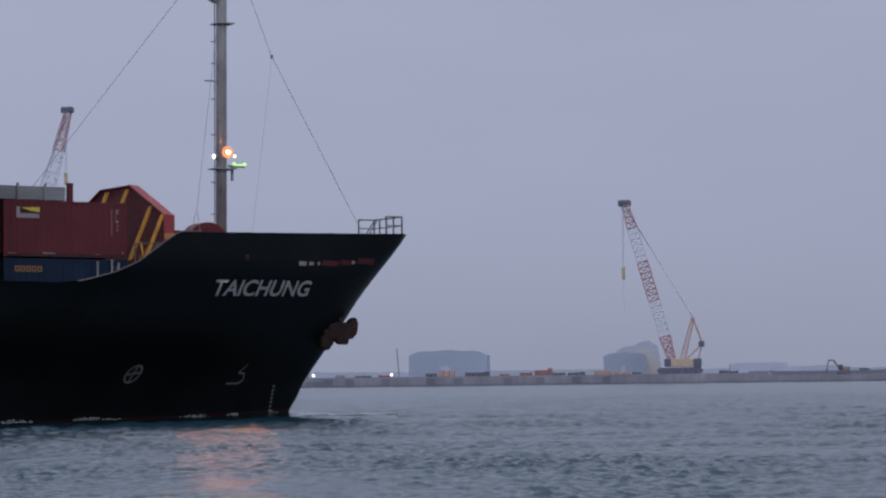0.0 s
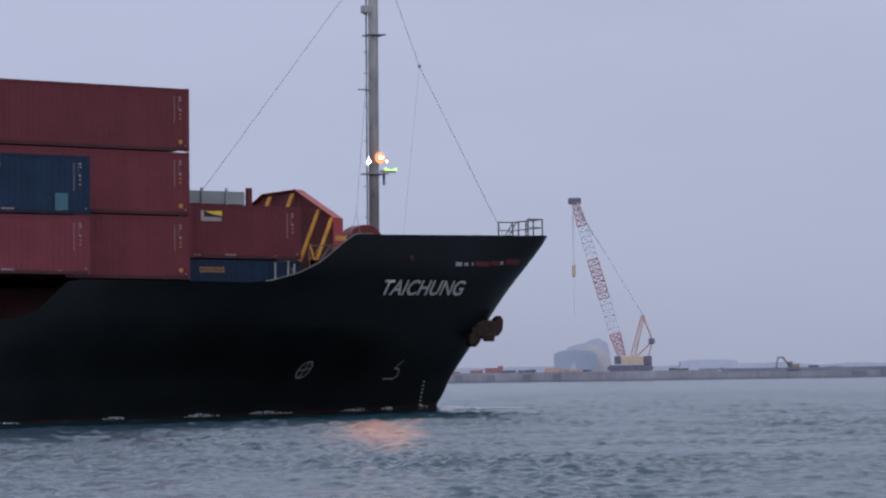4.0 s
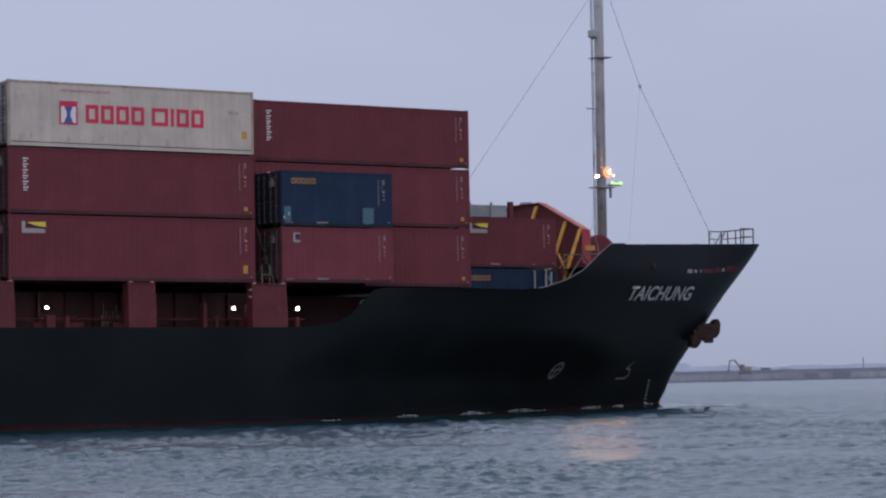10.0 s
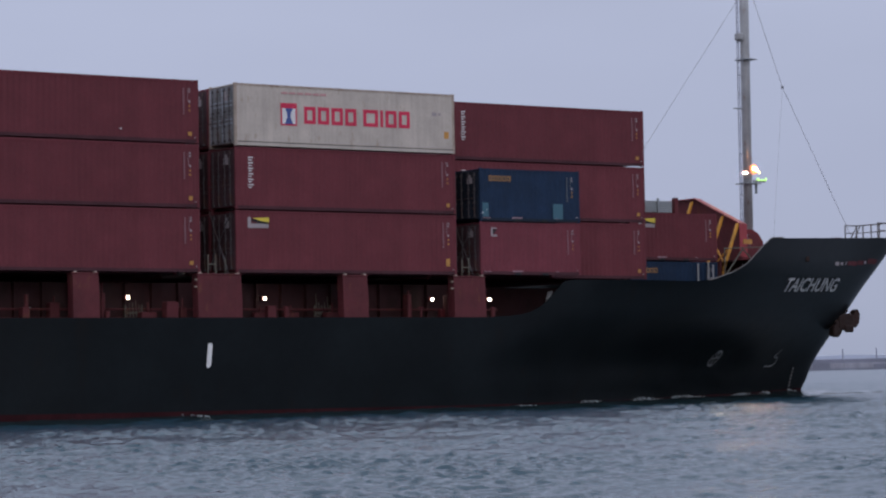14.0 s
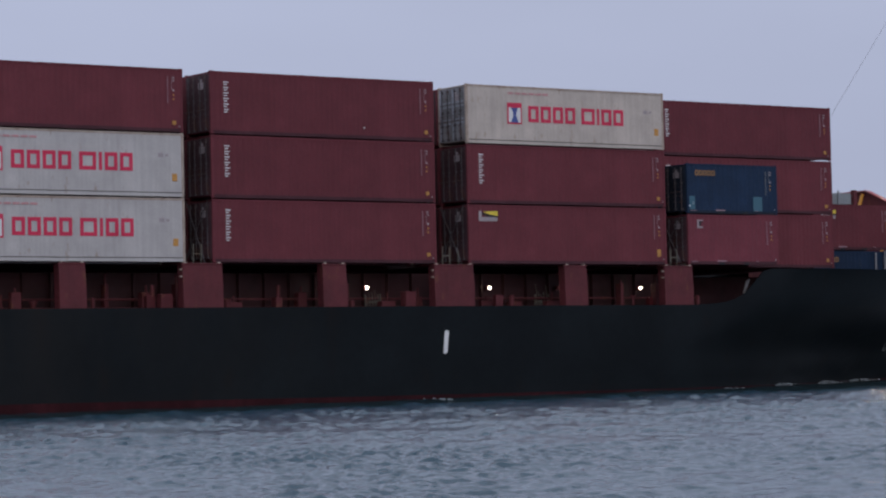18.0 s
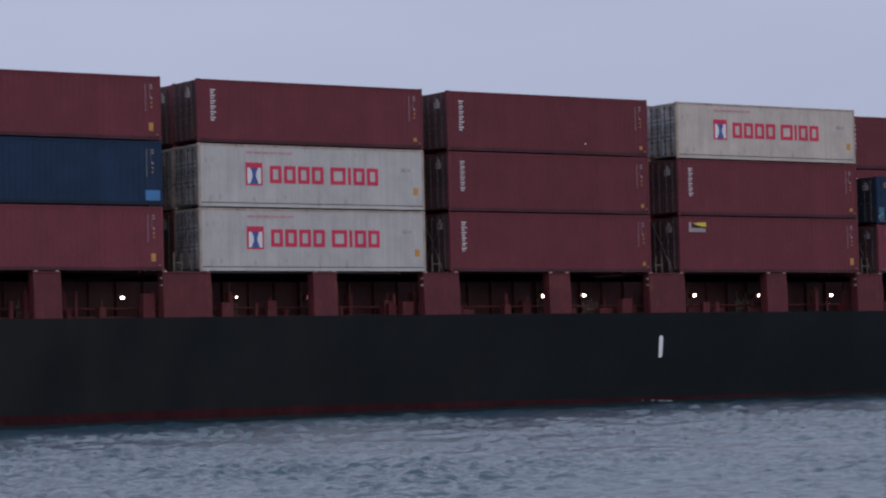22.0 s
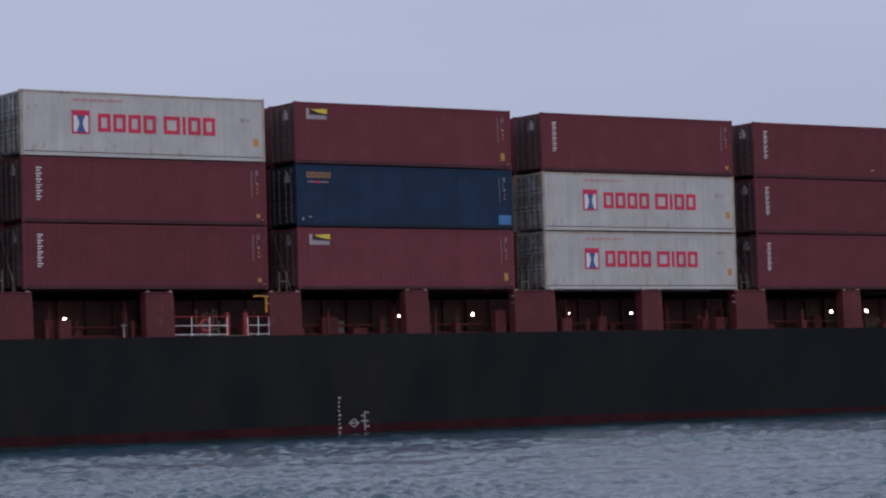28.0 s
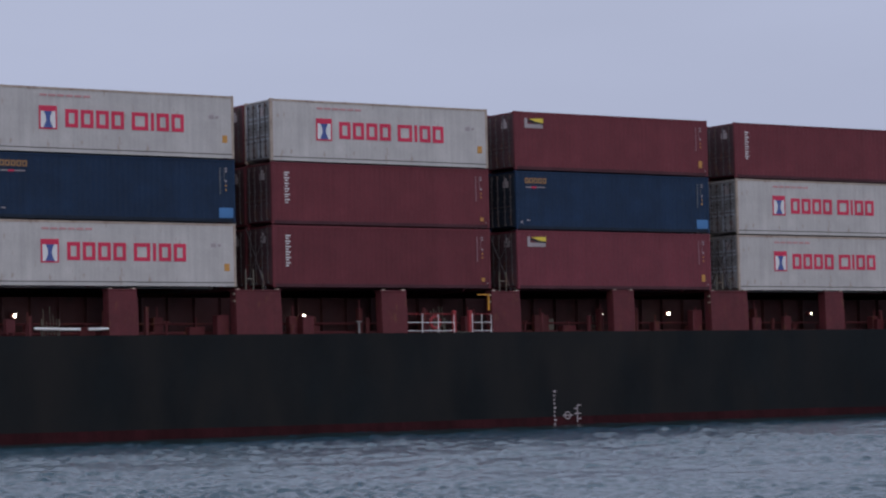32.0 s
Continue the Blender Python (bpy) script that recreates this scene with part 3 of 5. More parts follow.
part("load_line_mark", bm, GREY_MARK, ship, "white load line mark")

# anchor in its hawse
AX, AY, AZ = 64.75, YC - 2.0, 4.78
anc = part("anchor", rods(((AX - 1.0, AY + 1.2, AZ + 0.65), (AX - 0.1, AY, AZ + 0.05), 0.22), seg=10), RUST, ship, "rusty stockless anchor stowed in its hawse")
bm = boxes((AX - 0.8, AX + 0.55, AY - 0.32, AY + 0.32, AZ - 0.62, AZ + 0.38), bevel=0.14)
rod(bm, (AX - 0.95, AY, AZ - 0.2), (AX + 0.75, AY, AZ - 0.02), 0.3, 10)
part("crown", bm, RUST, anc)
for sx, sz, k in ((0.62, 0.12, 1.15), (-0.78, -0.42, 1.2)):
    bm = bmesh.new()
    prism(bm, [(AX + sx + x * k, AZ + sz + z * k) for x, z in ((-0.30, -0.42), (0.05, -0.52), (0.30, -0.25), (0.36, 0.2), (0.22, 0.46), (0.0, 0.36), (-0.1, 0.12), (-0.28, 0.05))], AY - 0.28, AY + 0.22)
    bmesh.ops.bevel(bm, geom=bm.edges[:], offset=0.06, segments=1, affect="EDGES")
    part("fluke", bm, RUST, anc)
part("tripping_palm", boxes((AX - 0.35, AX + 0.4, AY - 0.4, AY - 0.24, AZ - 0.75, AZ - 0.3), bevel=0.08), RUST, anc)
part("shackle", rods(((AX - 0.62, AY - 0.1, AZ + 0.45), (AX - 0.25, AY - 0.1, AZ + 0.72), 0.12), ((AX - 0.25, AY - 0.1, AZ + 0.72), (AX + 0.05, AY - 0.1, AZ + 0.5), 0.12), seg=8), RUST, anc)
part("hawse_pipe", rods(((AX - 0.3, AY + 1.6, AZ + 0.7), (AX - 1.0, AY + 0.75, AZ + 0.4), 0.62), seg=16), ANCHOR_DARK, ship, "rust-stained hawse pipe mouth")

# breakwater with yellow struts
bm = bmesh.new()
prof = ((7.05, 8.0), (7.05, 9.95), (11.0, 11.6), (14.3, 11.6), (18.8, 9.95), (18.8, 8.0), (18.8, 4.4), (7.05, 4.4))
fa = [bm.verts.new((53.0, y, z)) for y, z in prof]
fb = [bm.verts.new((53.1, y, z)) for y, z in prof]
bm.faces.new(fa)
bm.faces.new(fb[::-1])
for i in range(len(fa)):
    j = (i + 1) % len(fa)
    bm.faces.new((fa[i], fa[j], fb[j], fb[i]))
brk = part("breakwater", bm, DECK_RED, ship, "red wave breaker with yellow struts")
bm = bmesh.new()
tops = ((7.0, 8.2), (7.0, 10.0), (11.0, 11.68), (14.3, 11.68), (18.95, 10.0))
for (y0, z0), (y1, z1) in zip(tops, tops[1:]):
    q = [bm.verts.new(p) for p in ((52.85, y0, z0), (53.4, y0, z0 - 0.06), (53.4, y1, z1 - 0.06), (52.85, y1, z1))]
    bm.faces.new(q)
thick(part("cap_plate", bm, CAP_RED, brk), 0.04)
for y in (7.1, 8.4, 11.05, 13.4, 16.06, 18.2):
    zt = lerp_table(y, ((6.5, 9.95), (11.0, 11.6), (14.3, 11.6), (18.8, 9.95)))
    bm = bmesh.new()
    a, b = Vector((52.95, y, zt - 0.1)), Vector((52.95 - 0.42 * (zt - 6.7), y, 6.6))
    off = Vector((-0.17, 0, -0.03))
    vs = [bm.verts.new(p) for p in (a, a + off, b + off, b)]
    ws = [bm.verts.new(p + Vector((0, 0.12, 0))) for p in (a, a + off, b + off, b)]
    bm.faces.new(vs)
    bm.faces.new(ws[::-1])
    for i in range(4):
        bm.faces.new((vs[(i + 1) % 4], vs[i], ws[i], ws[(i + 1) % 4]))
    part("strut", bm, YELLOW, brk, "yellow painted strut")
for y0, y1 in ((7.1, 8.4), (8.4, 7.1)):
    part("brace", rods(((51.95, y0 + 0.06, 7.6), (52.35, y1 + 0.06, 8.75), 0.05), seg=6), YELLOW, brk, "yellow diagonal brace")
part("catwalk_rail", rods(((50.9, 6.0, 8.55), (52.9, 4.9, 8.6), 0.03), ((50.9, 6.0, 7.0), (51.8, 5.5, 8.55), 0.05), ((52.9, 5.2, 7.2), (51.8, 5.5, 8.5), 0.05), ((50.9, 6.0, 7.0), (50.9, 6.0, 8.6), 0.03)), PALE_YELLOW, brk)
part("sign_plate", boxes((52.6, 53.2, 6.36, 6.44, 8.85, 9.1)), AMBER_MARK, brk)

bm = bmesh.new()
for i in range(28):
    xa, xb = 46.2 + i * 0.25, 46.45 + i * 0.25
    rod(bm, on_hull(xa, sheer(xa), 0.0) + Vector((0, 0.0, 0.04)), on_hull(xb, sheer(xb), 0.0) + Vector((0, 0.0, 0.04)), 0.035, 6)
bmesh.ops.remove_doubles(bm, verts=bm.verts, dist=0.02)
part("bulwark_cap", bm, BULWARK_CAP, ship, "worn pale cap along the bulwark")

# winch on the forecastle
win = part("winch", boxes((55.6, 59.0, 11.2, 13.2, 7.9, 8.3)), WINCH_RED, ship, "red mooring winch with a round guard")
for x, y, r, w in ((57.45, 12.1, 1.15, 0.5), (55.9, 12.2, 0.72, 0.4)):
    part("drum", rods(((x, y - w, 8.90), (x, y + w, 8.90), r), seg=28), WINCH_RED, win, smooth=False)
    part("drum_flange", rods(((x, y - w - 0.08, 8.90), (x, y - w - 0.004, 8.90), r * 0.8), ((x, y - w - 0.14, 8.90), (x, y - w - 0.09, 8.90), r * 0.3), seg=28), DECK_RED, win)
for x in (61.5, 63.0, 64.4):
    part("bollard", rods(((x, YC - 1.8, 7.9), (x, YC - 1.8, 9.45 + (x - 60) * 0.05), 0.28), seg=12), WINCH_RED, ship)

# foremast with ladder, lamps and stays
MX = 59.20
mast = part("foremast", rods(((MX - 0.05, YC, 7.9), (MX + 0.02, YC, 30.0), 0.27), seg=18), MAST, ship, "grey steel foremast with ladder and lamps", True)
bm = rods(((MX - 0.25, YC + 0.29, 8.2), (MX - 0.23, YC + 0.29, 28), 0.022), ((MX - 0.10, YC + 0.62, 8.2), (MX - 0.08, YC + 0.62, 28), 0.022), seg=6)
for i in range(64):
    z = 8.4 + i * 0.3
    rod(bm, (MX - 0.25 + i * 0.0003, YC + 0.29, z), (MX - 0.10 + i * 0.0003, YC + 0.62, z), 0.014, 5)
part("ladder", bm, CR_DARK, mast)
for z in (10.6, 12.2, 14.6, 16.4, 18.2, 19.3, 21.3):
    part("ladder_bracket", rods(((MX - 0.6, YC, z), (MX - 0.3, YC, z), 0.03), seg=6), STEEL, mast)
for z, a, b in ((12.85, 0.55, 0.6), (20.2, 0.4, 0.5)):
    part("platform", boxes((MX - a, MX + b, YC - 0.5, YC + 0.5, z, z + 0.06)), STEEL, mast)
part("bracket_arm", boxes((MX - 0.95, MX - 0.3, YC - 0.06, YC + 0.06, 17.28, 17.34)), STEEL, mast)
part("junction_box", boxes((MX - 0.72, MX - 0.35, YC - 0.3, YC + 0.1, 21.35, 21.75), bevel=0.03), MAST, mast)


def floodlight(name, x, y, z, r, deep, turn, down, glass, label):
    """A lamp whose lens lies at the bottom of an open can; turn swings it aft from straight abeam, down tips it."""
    m = pose(x, y, z, 0, 0, -turn) @ pose(0, 0, 0, down, 0, 0)
    bm = bmesh.new()
    rings = []
    for k, yy in ((0.02, 0.02), (1, 0.02), (1, -deep)):
        rings.append([bm.verts.new(m @ Vector((r * k * math.cos(a * math.pi / 10), yy, r * k * math.sin(a * math.pi / 10)))) for a in range(20)])
    for p, q in zip(rings, rings[1:]):
        for a in range(20):
            bm.faces.new((p[a], p[(a + 1) % 20], q[(a + 1) % 20], q[a]))
    can = thick(part(name, bm, STEEL, mast, label), 0.015)
    bm = bmesh.new()
    bmesh.ops.create_cone(bm, cap_ends=True, segments=20, radius1=r * 0.94, radius2=r * 0.94, depth=0.02, matrix=m @ pose(0, -0.02, 0, 90, 0, 0))
    part("lens", bm, glass, can, "lit lamp lens")
    return can


def glow_ring(can, x, y, z, r0, r1, turn, paint, label):
    """An added glowing ring round a lamp's can that imitates its bloom."""
    m = pose(x, y, z, 0, 0, -turn)
    bm = bmesh.new()
    rings = [[bm.verts.new(m @ Vector((r * math.cos(a * math.pi / 12), yy, r * math.sin(a * math.pi / 12)))) for a in range(24)] for r, yy in ((r0, 0.0), (r1, -0.03), (r1, 0.03), (r0, 0.03))]
    for p, q in zip(rings, rings[1:]):
        for a in range(24):
            bm.faces.new((p[a], p[(a + 1) % 24], q[(a + 1) % 24], q[a]))
    part("reflector", bm, paint, can, label)


for dx, dy, z, r, deep, turn, glass, bulb, br, rim, r1, lab in (
        (0.10, -0.42, 13.70, 0.105, 0.15, -3, GLOW_RIM, GLOW_WARM, 0.03, GLOW_RIM, 0.29, "lit orange sodium floodlight with an added bloom ring"),
        (-0.52, -0.45, 13.46, 0.095, 0.17, 74, GLOW_PALE, GLOW_FLOOD, 0.025, None, 0, "lit pale floodlight turned aft")):
    can_ = floodlight("masthead_lamp", MX + dx, YC + dy, z, r, deep, turn, 0, glass, lab)
    a_ = radians(turn)
    part("bulb", ball(br), bulb, can_, "glowing bulb", True, pose(MX + dx - 0.06 * math.sin(a_), YC + dy - 0.06 * math.cos(a_), z))
    if rim:
        glow_ring(can_, MX + dx, YC + dy, z, r + 0.015, r1, turn, rim, "glowing orange ring added as lamp bloom")
floodlight("masthead_lamp", MX + 0.50, YC - 0.42, 13.52, 0.09, 0.08, 20, 0, GLOW_PALE, "lit pale floodlight")
arm = part("lamp_arm", boxes((MX + 0.3, MX + 1.2, YC - 0.2, YC - 0.08, 12.98, 13.08), (MX + 0.45, MX + 0.55, YC - 0.2, YC - 0.08, 12.3, 13.0)), STEEL, mast)
for dx in (0.56, 1.16):
    part("sidelight", ball(0.085), GLOW_GREEN, arm, "lit green lamp", True, pose(MX + dx, YC - 0.24, 13.14))
part("sidelight_tube", rods(((MX + 0.6, YC - 0.24, 13.10), (MX + 1.12, YC - 0.24, 13.10), 0.035)), GLOW_GREEN, arm, "lit green tube")
part("forestay", rods(((MX + 0.3, YC, 24.9), (62.05, YC, 18.75), 0.015), ((62.05, YC, 18.75), (67.35, YC, 9.8), 0.015), seg=6), WIRE, ship)
part("shackle", boxes((62.0, 62.12, YC - 0.05, YC + 0.05, 18.65, 18.83)), WIRE, ship)
part("halyard", rods(((62.05, YC, 18.7), (60.6, YC - 0.5, 9.2), 0.006), seg=5), WIRE, ship)
part("backstay", rods(((MX - 0.3, YC, 24.0), (47.6, YC, 9.9), 0.015), seg=6), WIRE, ship)
part("shroud", rods(((MX - 0.25, YC - 0.1, 20.6), (MX - 2.75, YC - 2.75, 10.6), 0.012), ((MX - 2.75, YC - 2.75, 10.6), (MX - 3.4, YC - 3.1, 9.0), 0.012), ((MX - 2.75, YC - 2.75, 10.6), (MX - 2.7, YC - 3.2, 9.0), 0.012), seg=5), WIRE, ship)

# rail right in the bows
RX0, RX1, RN, RF = 67.55, 68.48, YC - 2.05, YC + 0.8
rail_ = []
for z, r in ((10.60, 0.035), (10.15, 0.026)):
    rail_ += [((RX0, RN, z), (RX1, RN, z), r), ((RX1, RN, z), (RX1, RF, z), r), ((RX1, RF, z), (RX0, RF, z), r)]
rl = part("bow_rail", rods(*rail_, seg=6), BULWARK_CAP, ship, "dark steel rail round the stem")
for x, k in ((RX0, 0), (RX0, 1), (RX1, 0), (RX1, 0.3), (RX1, 0.55), (RX1, 0.8), (RX1, 1)):
    y = RN + (RF - RN) * k
    part("rail_post", rods(((x, y, 9.4), (x, y, 10.62), 0.04), seg=6), BULWARK_CAP, rl)
part("rail_brace", rods(((RX1, RF - 0.3, 10.55), (RX0 + 0.2, RF - 0.5, 9.6), 0.035), ((RX1, RF, 10.55), (RX0 + 0.2, RF - 0.1, 9.6), 0.035), seg=6), BULWARK_CAP, rl)


# ---- containers ----
def corrugated(bm, x0, x1, y, z0, z1, out, pitch=0.278, deep=0.02):
    """One side wall in trapezoid waves; out is the side it faces (-1 or 1)."""
    nn = int((x1 - x0) / pitch)
    pitch = (x1 - x0) / nn
    prof = []
    for i in range(nn):
        xx = x0 + i * pitch
        prof += [(xx, 0), (xx + pitch * 0.25, 0), (xx + pitch * 0.5, deep), (xx + pitch * 0.75, deep)]
    prof.append((x1, 0))
    lo = [bm.verts.new((a, y - out * d, z0)) for a, d in prof]
    hi = [bm.verts.new((a, y - out * d, z1)) for a, d in prof]
    for i in range(len(lo) - 1):
        bm.faces.new((lo[i], lo[i + 1], hi[i + 1], hi[i]))


def container_meshes(length, height, paint, flat=False, door_paint=None, rail_paint=None):
    """Meshes of a container whose aft, outer, lower corner is at the origin."""
    out = {}
    bm = bmesh.new()
    if flat:
        corrugated(bm, 0.12, length - 0.12, 0.012, 0.16, height - 0.1, -1, 0.6, 0.004)
    else:
        corrugated(bm, 0.12, length - 0.12, 0.012, 0.16, height - 0.1, -1)
    out["side_panel"] = mesh_of("side_panel", bm, paint)
    out["end_wall"] = mesh_of("end_wall", boxes((length - 0.06, length - 0.03, 0.1, W8 - 0.1, 0.16, height - 0.1)), paint)
    out["roof"] = mesh_of("roof", boxes((0.05, length - 0.05, 0.05, W8 - 0.05, height - 0.09, height - 0.04)), paint)
    out["floor"] = mesh_of("floor", boxes((0.05, length - 0.05, 0.05, W8 - 0.05, 0.12, 0.16)), paint)
    out["shell"] = mesh_of("shell", boxes((0.04, length - 0.01, 0.03, W8 - 0.03, 0.05, height - 0.04), bevel=0.02), paint)
    out["top_rail"] = mesh_of("top_rail", boxes((0.12, length - 0.12, 0.0, 0.06, height - 0.12, height - 0.02)), BEIGE if flat else paint)
    out["bottom_rail"] = mesh_of("bottom_rail", boxes((0.12, length - 0.12, 0.0, 0.07, 0.02, 0.17)), rail_paint or paint)
    out["post"] = mesh_of("corner_post", boxes((0.0, 0.13, 0.0, 0.13, 0.11, height - 0.11), bevel=0.012), BEIGE if flat else paint)
    out["casting"] = mesh_of("corner_casting", boxes((0.0, 0.178, 0.0, 0.162, 0.0, 0.118), bevel=0.015), BEIGE if flat else paint)
    bm = boxes((-0.0, 0.05, 0.13, W8 / 2 - 0.005, 0.16, height - 0.13))
    for z in (0.32, 0.5, 0.69, 0.85):
        box(bm, -0.02, 0.0, 0.22, W8 / 2 - 0.08, height * z - 0.10, height * z + 0.03)
    out["door"] = mesh_of("door", bm, door_paint or paint)
    bm = bmesh.new()
    for y in (0.42, 0.92):
        rod(bm, (-0.05, y, 0.2), (-0.05, y, height - 0.16), 0.024, 6)
    for y in (0.42, 0.92):
        for z in (0.25, 0.95, 1.6, height - 0.3):
            box(bm, -0.07, 0.0, y - 0.06, y + 0.06, z - 0.05, z + 0.05)
        box(bm, -0.085, -0.06, y - 0.02, y + 0.35, 1.12, 1.16)
        for z in (0.6, 0.88, 1.4, 1.95, 2.25):
            box(bm, -0.075, -0.06, y - 0.10, y + 0.14, z, z + 0.035)
    out["lock"] = mesh_of("lock_rod", bm, LOCK)
    out["decal"] = mesh_of("door_decal", boxes((-0.026, -0.018, 0.60, 1.08, height * 0.72, height * 0.83), (-0.026, -0.018, 0.72, 0.94, height * 0.835, height * 0.88)), GREY_MARK)
    if flat:
        bm = boxes((-0.03, -0.02, 0.16, W8 / 2 - 0.04, height * 0.34, height * 0.37))
        for z in (0.41, 0.63, 0.70):
            box(bm, -0.03, -0.02, 0.16, W8 / 2 - 0.04, height * z, height * z + 0.07)
        box(bm, -0.028, -0.02, W8 / 2 - 0.32, W8 / 2 - 0.06, 0.2, height - 0.2)
        out["bars"] = mesh_of("door_bar", bm, DOOR_GREY)
        # Dark strip that paints the shadow line above a reefer's bottom rail.
        out["rail_shade"] = mesh_of("seal_strip", boxes((0.14, length - 0.14, -0.003, 0.02, 0.172, 0.215)), RAIL_SHADOW)
    out["size"] = (length, height)
    return out


KIT = {
    ("maroon", 40): container_meshes(L40, H95, MAROON, False, MAROON_DIRT, MAROON_RAIL), ("navy", 40): container_meshes(L40, H95, NAVY, False, NAVY_DIRT, NAVY_RAIL),
    ("plum", 40): container_meshes(L40, H95, PLUM, False, MAROON_DIRT, MAROON_RAIL), ("white", 40): container_meshes(L40, H95, WHITE, True, REEFER_DIRT),
    ("cream", 40): container_meshes(L40, H95, CREAM, True, REEFER_DIRT), ("navy", 20): container_meshes(L20, H86, NAVY, False, NAVY_DIRT, NAVY_RAIL),
    ("plum", 20): container_meshes(L20, H86, PLUM, False, MAROON_DIRT, MAROON_RAIL), ("maroon", 20): container_meshes(L20, H86, MAROON, False, MAROON_DIRT, MAROON_RAIL)}


def strip(*specs):
    """Painted marks 6 mm proud of the outer side: x0, x1, z0, z1."""
    return [boxes((a, b, -0.004, 0.010, c, d)) for a, b, c, d in specs]


def glyphs(x, z, w, h, n, gap, stroke):
    """Plain hollow blocks in a row that stand for a brand name."""
    s = []
    for i in range(n):
        a = x + i * (w + gap)
        s += [(a, a + stroke, z, z + h), (a + w - stroke, a + w, z, z + h), (a + stroke, a + w - stroke, z, z + stroke), (a + stroke, a + w - stroke, z + h - stroke, z + h)]
    return s


DECALS = {}


def decal(key, length, height):
    """Meshes of the marks on one kind of container, made once."""
    k = (key, length)
    if k in DECALS:
        return DECALS[k]
    L, h = length, height
    end = []
    if key in ("stack", "stackdot", "flag", "orangeword", "plain20"):
        x = L - 0.52
        end.append(("end_mark", FAINT_MARK if key != "orangeword" else DIM_MARK, strip(*[(x - 0.28, x - 0.22, h * 0.84 - i * 0.125, h * 0.84 - i * 0.125 + 0.075) for i in range(10)])))
        end.append(("end_mark", FAINT_MARK if key != "orangeword" else DIM_MARK, strip(*[(x - 0.06, x - 0.02, h * 0.84 - i * 0.12, h * 0.84 - i * 0.12 + 0.07) for i in range(5)])))
        end.append(("end_mark", GREY_MARK, strip(*[(x + 0.02, x + 0.09, h * 0.84 - i * 0.13, h * 0.84 - i * 0.13 + 0.08) for i in range(2)])))
        end.append(("end_mark", GREY_MARK, strip((x, x + 0.09, h * 0.64, h * 0.64 + 0.09))))
        end.append(("end_mark", AMBER_MARK, strip(*[(x + 0.01, x + 0.08, h * 0.57 - i * 0.19, h * 0.57 - i * 0.19 + 0.07) for i in range(2)])))
        end.append(("end_mark", GREY_MARK, strip((L - 0.24, L - 0.17, 0.24, 0.29))))
    if key == "stackdot":
        end.append(("end_mark", WHITE_MARK, strip((8.2, 8.28, 0.5, 0.58))))
    if key in ("stack", "stackdot"):
        for i in range(6):
            zt = h - 0.48 - i * 0.252
            end.append(("brand_mark", WHITE_MARK, strip((0.68, 0.95, zt - 0.05, zt), (0.70, 0.86, zt - 0.165, zt - 0.115))))
        end.append(("warning_label", AMBER_MARK, strip((L - 0.55, L - 0.36, 0.34, 0.52))))
    if key == "flag":
        end.append(("brand_plate", GREY_MARK, strip((0.62, 1.72, h - 0.82, h - 0.62), (0.62, 0.78, h - 0.62, h - 0.32))))
        bm = bmesh.new()
        prism(bm, ((0.86, h - 0.36), (1.74, h - 0.32), (1.74, h - 0.56), (1.3, h - 0.50)), -0.006, 0.010)
        end.append(("brand_plate", YELLOW_MARK, bm))
        bm = bmesh.new()
        prism(bm, ((0.80, h - 0.40), (1.3, h - 0.51), (1.74, h - 0.57), (1.74, h - 0.64), (1.2, h - 0.60), (0.80, h - 0.48)), -0.007, 0.010)
        end.append(("brand_plate", BLACK_MARK, bm))
        if L > 7:
            end.append(("warning_label", AMBER_MARK, strip((L - 0.62, L - 0.40, 0.42, 0.78))))
    if key == "orangeword":
        end.append(("brand_mark", AMBER_WORD, strip(*glyphs(0.55, h - 0.62, 0.22, 0.26, 5, 0.05, 0.06))))
        if L > 7:
            end.append(("brand_mark", GREY_MARK, strip((0.6, 0.95, h - 0.84, h - 0.79), (1.25, 1.75, h - 0.84, h - 0.79))))
            end.append(("brand_mark", RED_MARK, strip((0.95, 1.25, h - 0.86, h - 0.78))))
            end.append(("end_mark", GREY_MARK, strip((0.28, 0.36, 0.28, 0.42), (0.62, 0.82, 0.42, 0.48))))
            end.append(("sticker", SKY_MARK, strip((L - 0.85, L - 0.12, 0.22, 0.68))))
        else:
            end.append(("sticker", TEAL_MARK, strip((4.4, 5.0, 0.18, 0.92), (0.15, 0.5, 0.22, 0.9))))
            end.append(("end_mark", WHITE_MARK, strip((0.12, 0.20, 0.35, 0.45), (0.35, 0.45, 0.5, 0.62))))
    if L < 7:
        end.append(("fork_pocket", BLACK_MARK, strip((2.02, 2.38, 0.0, 0.12), (3.68, 4.04, 0.0, 0.12))))
        end.append(("worn_patch", FAINT_MARK, strip((0.2, 0.62, 0.14, 0.18), (1.9, 2.5, 0.15, 0.22), (4.5, 4.7, 0.16, 0.19))))
    if key == "plain20":
        end.append(("brand_plate", GREY_MARK, strip((0.62, 0.98, h - 0.72, h - 0.62), (0.62, 0.72, h - 0.62, h - 0.28), (0.72, 0.98, h - 0.34, h - 0.28))))
        bm = bmesh.new()
        prism(bm, ((0.72, h - 0.36), (0.96, h - 0.36), (0.78, h - 0.6), (0.72, h - 0.6)), -0.006, 0.010)
        end.append(("brand_plate", BLACK_MARK, bm))
